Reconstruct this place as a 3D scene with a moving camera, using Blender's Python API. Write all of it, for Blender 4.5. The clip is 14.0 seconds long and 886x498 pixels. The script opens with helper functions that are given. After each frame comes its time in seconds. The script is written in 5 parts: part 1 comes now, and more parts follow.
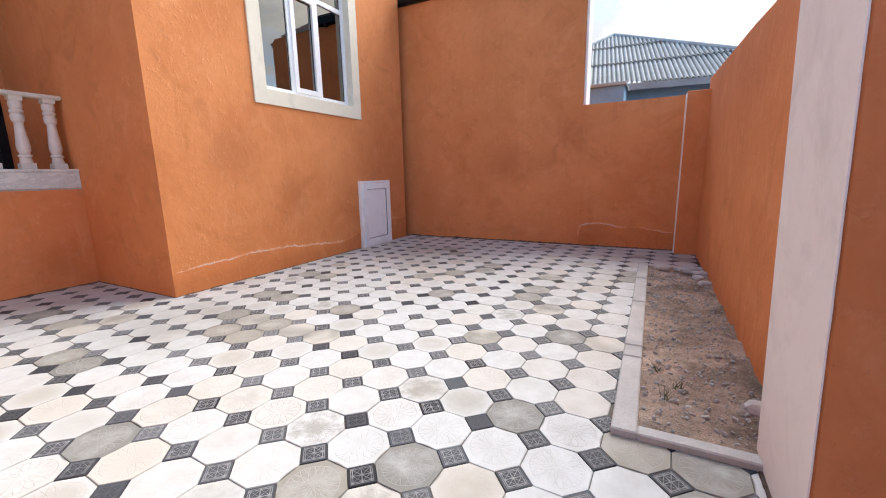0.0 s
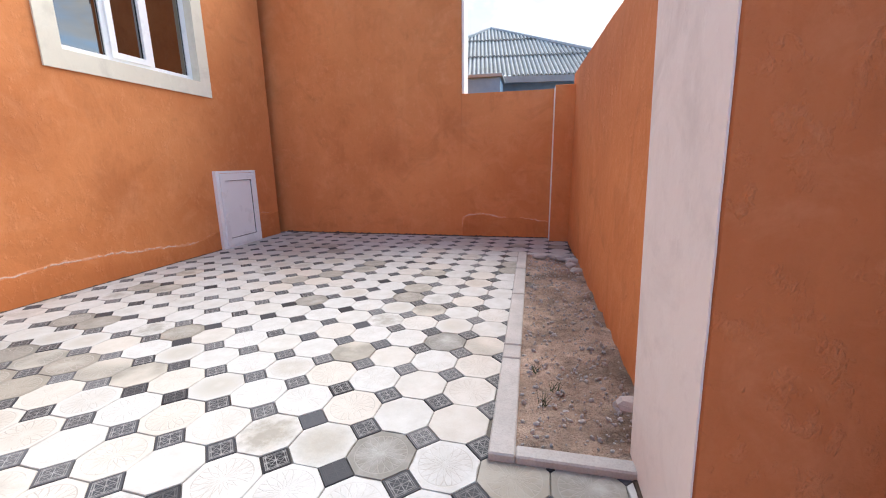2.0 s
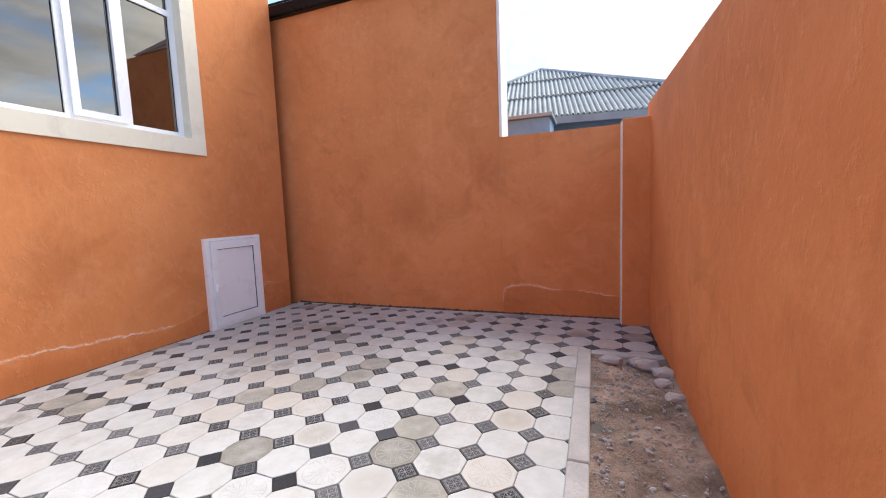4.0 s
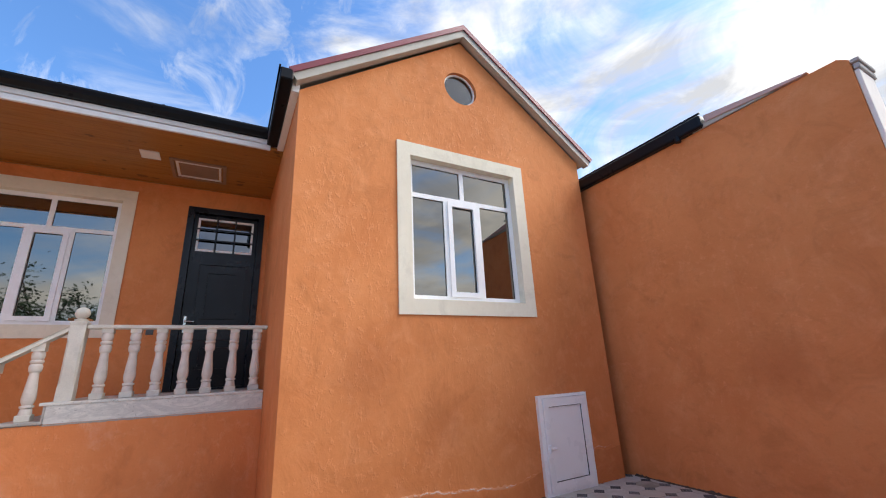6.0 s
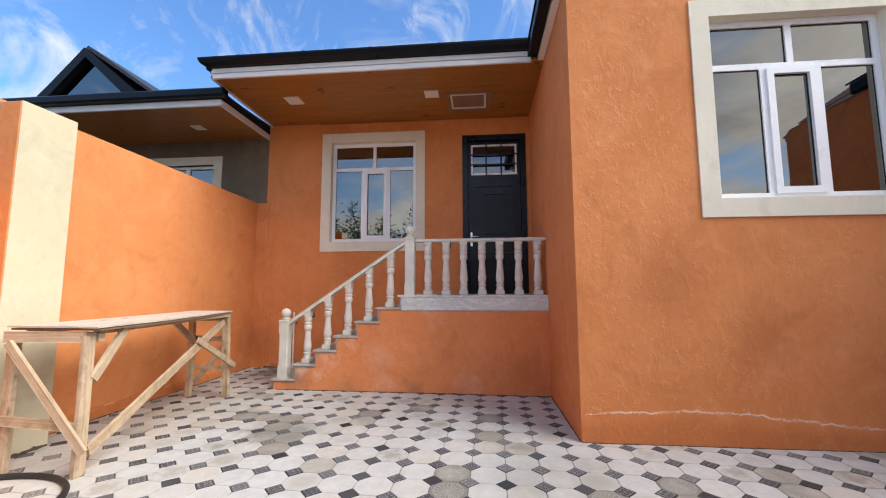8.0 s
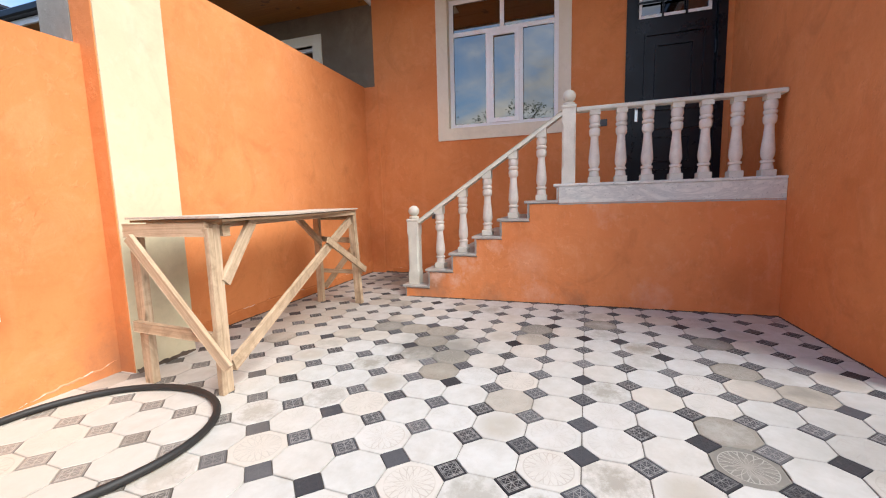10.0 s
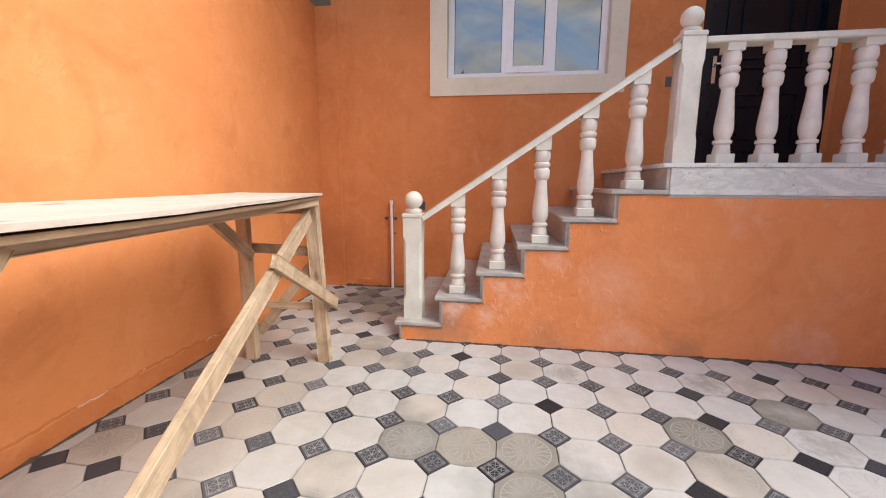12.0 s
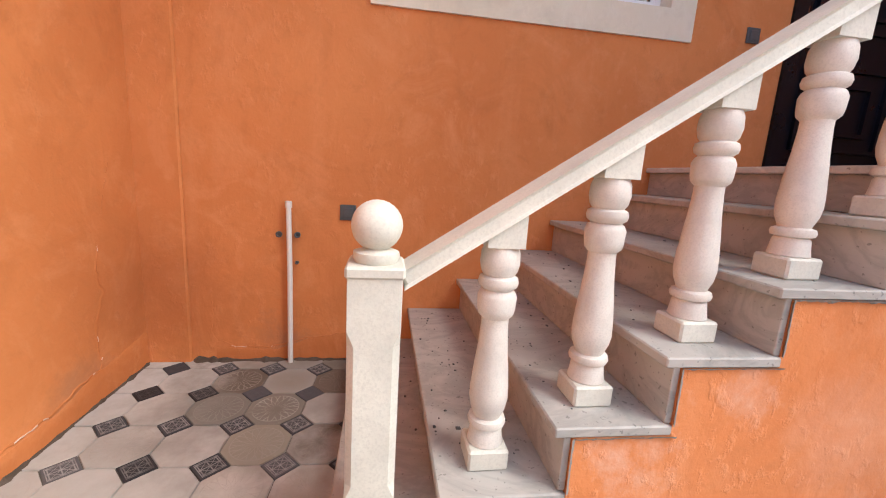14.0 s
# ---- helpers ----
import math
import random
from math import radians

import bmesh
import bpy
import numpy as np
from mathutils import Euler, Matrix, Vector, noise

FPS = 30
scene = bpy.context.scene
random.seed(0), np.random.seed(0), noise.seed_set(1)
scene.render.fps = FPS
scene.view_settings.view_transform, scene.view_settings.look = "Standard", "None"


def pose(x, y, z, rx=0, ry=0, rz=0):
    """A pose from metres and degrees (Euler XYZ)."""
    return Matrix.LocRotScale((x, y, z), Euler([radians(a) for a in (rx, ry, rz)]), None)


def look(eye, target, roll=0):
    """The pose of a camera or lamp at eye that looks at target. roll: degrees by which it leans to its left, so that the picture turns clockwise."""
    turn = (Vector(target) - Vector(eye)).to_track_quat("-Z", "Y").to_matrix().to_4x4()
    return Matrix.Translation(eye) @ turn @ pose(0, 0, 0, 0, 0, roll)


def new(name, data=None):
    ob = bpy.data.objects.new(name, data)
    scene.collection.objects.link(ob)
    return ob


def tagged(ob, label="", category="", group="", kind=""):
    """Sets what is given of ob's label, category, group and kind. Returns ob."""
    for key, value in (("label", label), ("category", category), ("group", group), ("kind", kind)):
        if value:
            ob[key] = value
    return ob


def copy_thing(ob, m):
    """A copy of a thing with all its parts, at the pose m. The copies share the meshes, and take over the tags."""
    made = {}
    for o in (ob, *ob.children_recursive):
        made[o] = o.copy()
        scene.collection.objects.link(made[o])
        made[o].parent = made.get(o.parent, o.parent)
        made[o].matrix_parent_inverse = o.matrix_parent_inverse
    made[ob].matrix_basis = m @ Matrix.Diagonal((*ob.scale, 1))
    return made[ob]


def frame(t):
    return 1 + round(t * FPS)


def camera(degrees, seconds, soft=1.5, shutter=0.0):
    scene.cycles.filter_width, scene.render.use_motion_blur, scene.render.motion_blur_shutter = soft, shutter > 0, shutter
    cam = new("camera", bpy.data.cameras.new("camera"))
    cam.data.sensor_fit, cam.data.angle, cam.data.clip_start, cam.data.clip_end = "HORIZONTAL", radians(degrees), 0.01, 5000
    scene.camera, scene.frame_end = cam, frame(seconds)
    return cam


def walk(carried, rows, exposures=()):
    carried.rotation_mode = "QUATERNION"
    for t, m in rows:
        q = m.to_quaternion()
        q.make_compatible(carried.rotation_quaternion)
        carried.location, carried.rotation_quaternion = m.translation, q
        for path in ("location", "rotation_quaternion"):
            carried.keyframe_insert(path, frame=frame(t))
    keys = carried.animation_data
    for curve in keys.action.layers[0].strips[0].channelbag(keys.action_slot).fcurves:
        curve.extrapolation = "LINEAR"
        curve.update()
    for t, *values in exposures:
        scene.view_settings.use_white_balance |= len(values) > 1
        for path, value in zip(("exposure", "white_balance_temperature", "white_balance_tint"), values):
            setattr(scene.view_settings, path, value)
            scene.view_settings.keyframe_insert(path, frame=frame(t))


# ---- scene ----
cam = camera(96.2, 14.0, 1.1)
PATH = [
    (0, (0.046, 0.6, 1.09), (-0.87, 2.339, 0.72), -1.2),
    (0.5, (0.122, 0.602, 1.106), (-0.656, 2.406, 0.73), -1.0),
    (1, (0.169, 0.622, 1.103), (-0.458, 2.478, 0.701), -0.7),
    (1.5, (0.146, 0.718, 1.084), (-0.348, 2.607, 0.652), -0.5),
    (2, (0.081, 0.973, 1.08), (-0.343, 2.881, 0.655), -0.8),
    (2.2, (0.081, 1.099, 1.075), (-0.324, 3.014, 0.662), -1.0),
    (4.3, (0.071, 2.381, 1.241), (-0.801, 4.178, 1.154), -2.8),
    (4.5, (0.079, 2.42, 1.263), (-0.927, 4.148, 1.267), -3.3),
    (5, (0.022, 2.361, 1.366), (-1.228, 3.904, 1.602), -4.0),
    (5.5, (-0.072, 2.272, 1.356), (-1.548, 3.538, 1.822), -4.1),
    (6, (-0.094, 2.179, 1.367), (-1.776, 3.098, 1.939), -2.7),
    (6.5, (-0.118, 2.102, 1.36), (-1.94, 2.668, 1.96), -0.9),
    (7, (-0.132, 1.974, 1.345), (-2.038, 2.226, 1.897), 0.4),
    (7.5, (-0.165, 1.855, 1.349), (-2.122, 1.878, 1.759), 0.5),
    (8, (-0.262, 1.77, 1.284), (-2.243, 1.584, 1.489), -0.1),
    (8.5, (-0.505, 1.687, 1.192), (-2.458, 1.258, 1.154), -0.8),
    (9, (-0.762, 1.504, 1.106), (-2.659, 0.898, 0.917), -1.8),
    (9.2, (-0.842, 1.406, 1.075), (-2.719, 0.753, 0.855), -2.3),
    (11.3, (-2.134, -0.026, 1.093), (-4.066, -0.434, 0.772), 0.2),
    (11.5, (-2.323, -0.115, 1.133), (-4.262, -0.48, 0.802), 0.1),
    (12, (-2.751, -0.304, 1.086), (-4.709, -0.555, 0.765), 0.3),
    (12.5, (-3.192, -0.458, 1.075), (-5.162, -0.551, 0.744), 0.9),
    (13, (-3.637, -0.618, 1.08), (-5.608, -0.549, 0.748), 1.4),
    (13.5, (-4.1, -0.727, 1.076), (-6.047, -0.458, 0.708), 1.9),
    (14, (-4.539, -0.853, 1.105), (-6.482, -0.554, 0.74), 3.5),
]
walk(cam, [(t, look(eye, target, roll)) for t, eye, target, roll in PATH],
     [(0, 1.16), (2, 1.26), (4.5, 1.30), (5.0, 1.10), (5.5, 0.94), (6, 0.88), (7.5, 0.82), (8.5, 0.78), (9, 0.84), (11.5, 1.04), (13, 1.22), (14, 1.40)])

# ---------------------------------------------------------------- plan (metres)
GX = -3.862          # gable front
NY = 2.608           # side of the gable block
WX = -6.79           # door wall
BY = 6.76            # back wall
RX = 0.59            # street wall
LY = -2.10           # left boundary wall
CZ = 4.20            # porch ceiling
SX = -5.42           # stair side
GABLE_TOP = 5.68
STEP_Y = (-0.958, -0.668, -0.385, -0.113, 0.168, 0.460, 0.757)
STEP_Z = (0.130, 0.322, 0.508, 0.695, 0.880, 1.060, 1.220)
LAND = STEP_Z[6]

# the paving's grid, and the tiles that are soiled grey or brown
PITCH, TH, OX, OY = 0.24894, radians(-2.077), -0.14748, 0.07728
CT, SN = math.cos(TH), math.sin(TH)


def spot(m, n):
    return OX + PITCH * (m * CT - n * SN), OY + PITCH * (m * SN + n * CT)


SOILED = ((-17, -4), (-17, -3), (-18, 1), (-16, -2), (-19, 3), (-13, 5), (-12, 5), (-14, -1), (-17, -2), (-16, 6), (-18, 6), (-12, 9), (-13, 11), (-11, 8), (-12, 11),
          (-4, 5), (-3, 6), (-2, 8), (-2, 12), (0, 8), (1, 8), (-8, 4), (-10, 8), (-4, 15), (-9, 11), (-7, 14), (-10, 9), (-25, -8), (-25, -7), (-24, -7))

# ---------------------------------------------------------------- world and light
SUN_AZ, SUN_EL = radians(71), radians(46)      # azimuth from +x towards +y
sun_dir = Vector((math.cos(SUN_AZ) * math.cos(SUN_EL), math.sin(SUN_AZ) * math.cos(SUN_EL), math.sin(SUN_EL)))

world = bpy.data.worlds.new("sky")
scene.world = world
world.use_nodes = True
wn, wl = world.node_tree.nodes, world.node_tree.links
wn.clear()


def wnode(kind, **sets):
    n = wn.new(kind)
    for k, v in sets.items():
        n.inputs[k].default_value = v
    return n


sky = wn.new("ShaderNodeTexSky")
sky.sky_type, sky.sun_disc = "NISHITA", False
sky.sun_elevation, sky.sun_rotation = SUN_EL, math.pi / 2 - SUN_AZ
sky.air_density, sky.dust_density, sky.ozone_density = 1.0, 0.6, 3.0
wco = wn.new("ShaderNodeTexCoord")
wmap = wn.new("ShaderNodeMapping")
wmap.inputs["Scale"].default_value = (1.0, 1.0, 2.4)
wmap.inputs["Rotation"].default_value = (0.25, 0.1, 0.5)
wl.new(wco.outputs["Generated"], wmap.inputs["Vector"])
wno = wnode("ShaderNodeTexNoise", Scale=2.3, Detail=8.0, Roughness=0.60, Distortion=1.1)
wl.new(wmap.outputs[0], wno.inputs["Vector"])
wdot = wn.new("ShaderNodeVectorMath")
wdot.operation = "DOT_PRODUCT"
wdot.inputs[1].default_value = Vector((0.50, 0.84, 0.22)).normalized()
wl.new(wco.outputs["Generated"], wdot.inputs[0])
wbias = wn.new("ShaderNodeMapRange")
wbias.inputs["From Min"].default_value, wbias.inputs["From Max"].default_value = -0.30, 0.85
wbias.inputs["To Min"].default_value, wbias.inputs["To Max"].default_value = 0.0, 0.27
wl.new(wdot.outputs["Value"], wbias.inputs["Value"])
wadd = wn.new("ShaderNodeMath")
wadd.operation = "ADD"
wl.new(wno.outputs["Fac"], wadd.inputs[0])
wl.new(wbias.outputs[0], wadd.inputs[1])
wramp = wn.new("ShaderNodeMapRange")
wramp.interpolation_type = "SMOOTHSTEP"
wramp.inputs["From Min"].default_value, wramp.inputs["From Max"].default_value = 0.46, 0.82
wl.new(wadd.outputs[0], wramp.inputs["Value"])
wmap2 = wn.new("ShaderNodeMapping")
wmap2.inputs["Rotation"].default_value = (0.5, -0.75, 0.35)
wmap2.inputs["Scale"].default_value = (1.3, 5.5, 4.0)
wl.new(wco.outputs["Generated"], wmap2.inputs["Vector"])
wcir = wnode("ShaderNodeTexNoise", Scale=1.5, Detail=9.0, Roughness=0.62, Distortion=0.9)
wl.new(wmap2.outputs[0], wcir.inputs["Vector"])
wcr = wn.new("ShaderNodeMapRange")
wcr.inputs["From Min"].default_value, wcr.inputs["From Max"].default_value = 0.50, 0.76
wcr.inputs["To Max"].default_value = 0.85
wl.new(wcir.outputs["Fac"], wcr.inputs["Value"])
wmax = wn.new("ShaderNodeMath")
wmax.operation = "MAXIMUM"
wl.new(wramp.outputs[0], wmax.inputs[0])
wl.new(wcr.outputs[0], wmax.inputs[1])
wscale = wn.new("ShaderNodeVectorMath")
wscale.operation = "MULTIPLY"
wscale.inputs[1].default_value = (0.100, 0.136, 0.168)
wl.new(sky.outputs[0], wscale.inputs[0])
wmix = wn.new("ShaderNodeMix")
wmix.data_type = "RGBA"
wl.new(wmax.outputs[0], wmix.inputs["Factor"])
wl.new(wscale.outputs[0], wmix.inputs[6])
wgrey = wnode("ShaderNodeTexNoise", Scale=3.4, Detail=6.0, Roughness=0.6, Distortion=0.6)
wl.new(wmap.outputs[0], wgrey.inputs["Vector"])
wgs = wn.new("ShaderNodeMapRange")
wgs.inputs["From Min"].default_value, wgs.inputs["From Max"].default_value = 0.38, 0.66
wl.new(wgrey.outputs["Fac"], wgs.inputs["Value"])
wsunny = wn.new("ShaderNodeMapRange")
wsunny.inputs["From Min"].default_value, wsunny.inputs["From Max"].default_value = 0.0, 0.9
wsunny.inputs["To Min"].default_value, wsunny.inputs["To Max"].default_value = 1.0, 1.08
wl.new(wdot.outputs["Value"], wsunny.inputs["Value"])
wcl = wn.new("ShaderNodeMix")
wcl.data_type = "RGBA"
wl.new(wgs.outputs[0], wcl.inputs["Factor"])
wcl.inputs[6].default_value, wcl.inputs[7].default_value = (0.38, 0.385, 0.40, 1), (0.75, 0.745, 0.735, 1)
wcs = wn.new("ShaderNodeVectorMath")
wcs.operation = "SCALE"
wl.new(wcl.outputs[2], wcs.inputs[0])
wl.new(wsunny.outputs[0], wcs.inputs["Scale"])
wl.new(wcs.outputs[0], wmix.inputs[7])
wbg = wnode("ShaderNodeBackground", Strength=1.0)
wl.new(wmix.outputs[2], wbg.inputs["Color"])
wout = wn.new("ShaderNodeOutputWorld")
wl.new(wbg.outputs[0], wout.inputs[0])

sun = new("sun", bpy.data.lights.new("sun", "SUN"))
sun.data.energy, sun.data.angle, sun.data.color = 3.0, radians(48), (1.0, 0.975, 0.93)
sun.matrix_world = look(sun_dir * 30, (0, 0, 0))

# ---------------------------------------------------------------- materials


class Nodes:
    """A small writer of node materials over world position."""

    def __init__(self, name):
        self.m = bpy.data.materials.new(name)
        self.m.use_nodes = True
        self.n, self.l = self.m.node_tree.nodes, self.m.node_tree.links
        self.b = self.n["Principled BSDF"]
        self.geo = self.n.new("ShaderNodeNewGeometry")

    def put(self, socket, value):
        if isinstance(value, bpy.types.NodeSocket):
            self.l.new(value, socket)
        else:
            socket.default_value = value

    def noise(self, scale, detail=4.0, rough=0.55, stretch=None, vec=None, distort=0.0):
        t = self.n.new("ShaderNodeTexNoise")
        t.inputs["Scale"].default_value, t.inputs["Detail"].default_value = scale, detail
        t.inputs["Roughness"].default_value, t.inputs["Distortion"].default_value = rough, distort
        v = vec or self.geo.outputs["Position"]
        if stretch:
            mp = self.n.new("ShaderNodeMapping")
            mp.inputs["Scale"].default_value = stretch
            self.l.new(v, mp.inputs["Vector"])
            v = mp.outputs[0]
        self.l.new(v, t.inputs["Vector"])
        return t.outputs["Fac"]

    def span(self, v, a, b, c=0.0, d=1.0):
        r = self.n.new("ShaderNodeMapRange")
        self.put(r.inputs["Value"], v)
        r.inputs["From Min"].default_value, r.inputs["From Max"].default_value = a, b
        r.inputs["To Min"].default_value, r.inputs["To Max"].default_value = c, d
        return r.outputs[0]

    def op(self, kind, a, b=0.0, c=0.0):
        o = self.n.new("ShaderNodeMath")
        o.operation = kind
        for s, v in zip(o.inputs, (a, b, c)):
            self.put(s, v)
        return o.outputs[0]

    def mix(self, f, a, b, mode="MIX"):
        x = self.n.new("ShaderNodeMix")
        x.data_type, x.blend_type = "RGBA", mode
        self.put(x.inputs["Factor"], f)
        for s, v in ((x.inputs[6], a), (x.inputs[7], b)):
            self.put(s, (*v, 1) if isinstance(v, tuple) else v)
        return x.outputs[2]

    def bump(self, height, strength, distance):
        u = self.n.new("ShaderNodeBump")
        u.inputs["Strength"].default_value, u.inputs["Distance"].default_value = strength, distance
        self.l.new(height, u.inputs["Height"])
        self.l.new(u.outputs[0], self.b.inputs["Normal"])

    def done(self, colour, rough, metal=0.0, spec=0.5):
        self.put(self.b.inputs["Base Color"], (*colour, 1) if isinstance(colour, tuple) else colour)
        self.put(self.b.inputs["Roughness"], rough)
        self.b.inputs["Metallic"].default_value = metal
        self.b.inputs["Specular IOR Level"].default_value = spec
        return self.m


def plaster(name, base, dark, light, relief=1.0, bare=0.42, stains=()):
    """Hand-trowelled render: broad blotches, washed runs, sparse lumps; stains: (place, outer and inner radius, share, colour)."""
    k = Nodes(name)
    deep = tuple(v * 0.8 for v in dark)
    big = k.noise(0.75, 5, 0.6, distort=0.4)
    mid = k.noise(3.2, 6, 0.68, distort=0.9)
    fine = k.noise(60, 3, 0.6)
    c = k.mix(k.span(big, 0.36, 0.64), base, dark)
    c = k.mix(k.span(mid, 0.52, 0.74, 0, 0.55), c, light)
    c = k.mix(k.span(k.noise(1.9, 6, 0.66, distort=1.2), 0.53, 0.72, 0, 0.6), c, deep)
    wash = k.noise(2.4, 4, 0.6, stretch=(3.0, 3.0, 0.16))
    c = k.mix(k.span(wash, 0.58, 0.75, 0, 0.22), c, light)
    c = k.mix(k.span(k.noise(1.6, 4, 0.6, stretch=(2.2, 2.2, 0.25)), 0.55, 0.8, 0, 0.3), c, dark)
    c = k.mix(k.span(fine, 0.35, 0.75, 0, 0.16), c, dark)
    patchy = k.span(k.noise(1.1, 3, 0.6), bare, bare + 0.16)
    lumps = k.op("MULTIPLY", k.span(k.noise(17, 5, 0.62, stretch=(1, 1, 0.75), distort=0.15), 0.55, 0.72), patchy)
    trowel = k.noise(4.2, 4, 0.5, stretch=(1, 1, 0.7), distort=1.6)
    h = k.op("ADD", k.op("MULTIPLY", lumps, 0.36), k.op("MULTIPLY", fine, 0.13))
    h = k.op("ADD", h, k.op("ADD", k.op("MULTIPLY", trowel, 0.9), k.op("MULTIPLY", k.noise(150, 3, 0.65), 0.07)))
    c = k.mix(k.op("MULTIPLY", lumps, 0.4), c, light)
    c = k.mix(k.span(k.noise(11, 6, 0.7, distort=0.5), 0.54, 0.72, 0, 0.3), c, deep)
    ragged = k.op("MULTIPLY", k.noise(6, 6, 0.7), 0.5)
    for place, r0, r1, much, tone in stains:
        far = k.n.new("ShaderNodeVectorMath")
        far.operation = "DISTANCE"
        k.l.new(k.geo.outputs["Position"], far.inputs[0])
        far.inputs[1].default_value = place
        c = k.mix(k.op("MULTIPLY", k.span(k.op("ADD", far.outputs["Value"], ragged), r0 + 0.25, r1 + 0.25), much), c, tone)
    k.bump(h, min(0.5 * relief, 1.0), 0.013)
    return k.done(c, k.span(fine, 0.2, 0.8, 0.72, 0.95), spec=0.25)


def paint(name, base, rough=0.5, vary=0.12, metal=0.0, spec=0.5, bump=0.0, scale=3.0):
    k = Nodes(name)
    big, fine = k.noise(scale, 5, 0.6), k.noise(scale * 22, 3, 0.6)
    low = tuple(v * (1 - vary) for v in base)
    low2 = tuple(v * (1 - vary * 1.6) for v in base)
    c = k.mix(k.span(big, 0.35, 0.7), base, low)
    c = k.mix(k.span(fine, 0.45, 0.8, 0, 0.6), c, low2)
    if bump:
        k.bump(fine, bump, 0.004)
    return k.done(c, k.span(big, 0.3, 0.7, max(rough - 0.06, 0.02), rough + 0.08), metal, spec)


def wood(name, base, dark, along, rough=0.6, scale=1.0, worn=0.0):
    """Boards with grain along the axis named, or along each board's own map ("u")."""
    k = Nodes(name)
    st = {"x": (1.2, 26, 26), "y": (26, 1.2, 26), "z": (26, 26, 1.2), "u": (1.2, 26, 26)}[along]
    st = tuple(v * scale for v in st)
    info = k.n.new("ShaderNodeObjectInfo").outputs["Random"]
    vec = None
    if along == "u":
        shift = k.n.new("ShaderNodeCombineXYZ")
        k.l.new(k.op("MULTIPLY", info, 40.0), shift.inputs[2])
        add = k.n.new("ShaderNodeVectorMath")
        k.l.new(k.n.new("ShaderNodeUVMap").outputs[0], add.inputs[0])
        k.l.new(shift.outputs[0], add.inputs[1])
        vec = add.outputs[0]
    grain = k.noise(1.0, 8, 0.72, stretch=st, distort=1.1, vec=vec)
    fine = k.noise(3.0, 5, 0.7, stretch=st, vec=vec)
    blot = k.noise(5.0, 4, 0.6)
    knot = k.span(k.noise(8.0, 2, 0.5, stretch=tuple(0.6 + 0.03 * v for v in st), vec=vec), 0.66, 0.72)
    c = k.mix(k.span(grain, 0.35, 0.68), base, dark)
    c = k.mix(k.span(fine, 0.48, 0.68, 0, 0.6), c, tuple(v * 0.8 for v in dark))
    c = k.mix(k.span(blot, 0.5, 0.8, 0, 0.45), c, tuple(v * 0.7 for v in base))
    c = k.mix(k.op("MULTIPLY", knot, 0.8), c, tuple(v * 0.3 for v in dark))
    c = k.mix(k.op("MULTIPLY", info, 0.25), c, dark)
    if worn:
        grey = k.op("MULTIPLY", k.span(k.noise(7.0, 6, 0.7, distort=0.8), 0.46, 0.66), k.span(info, 0.15, 0.7, 0.25, 1.0))
        c = k.mix(k.op("MULTIPLY", grey, worn), c, tuple(v * 0.55 for v in dark))
    k.bump(k.op("ADD", grain, k.op("MULTIPLY", fine, 0.4)), 0.5, 0.004)
    return k.done(c, rough, spec=0.35)


def marble(name, base, vein):
    k = Nodes(name)
    w = k.noise(3.2, 7, 0.62, stretch=(1, 0.6, 1.9), distort=1.6)
    v = k.op("ABSOLUTE", k.op("SUBTRACT", w, 0.5))
    c = k.mix(k.span(v, 0.0, 0.09, 0.75, 0.0), base, vein)
    c = k.mix(k.span(k.noise(6, 5, 0.6), 0.45, 0.8, 0, 0.45), c, vein)
    spot = k.span(k.noise(70, 2, 0.5), 0.66, 0.71)
    c = k.mix(k.op("MULTIPLY", spot, 0.6), c, tuple(x * 0.4 for x in vein))
    return k.done(c, k.span(w, 0.3, 0.7, 0.38, 0.6), spec=0.4)


def tile_nodes(name):
    """Position inside one tile, -0.5 to 0.5, from its own map, and one random number a tile."""
    k = Nodes(name)
    uv = k.n.new("ShaderNodeUVMap")
    sep = k.n.new("ShaderNodeSeparateXYZ")
    k.l.new(uv.outputs[0], sep.inputs[0])
    rnd = k.op("FRACT", k.op("ADD", k.n.new("ShaderNodeObjectInfo").outputs["Random"], k.geo.outputs["Random Per Island"]))
    u, v = k.op("SUBTRACT", sep.outputs[0], 0.5), k.op("SUBTRACT", sep.outputs[1], 0.5)
    return k, u, v, rnd


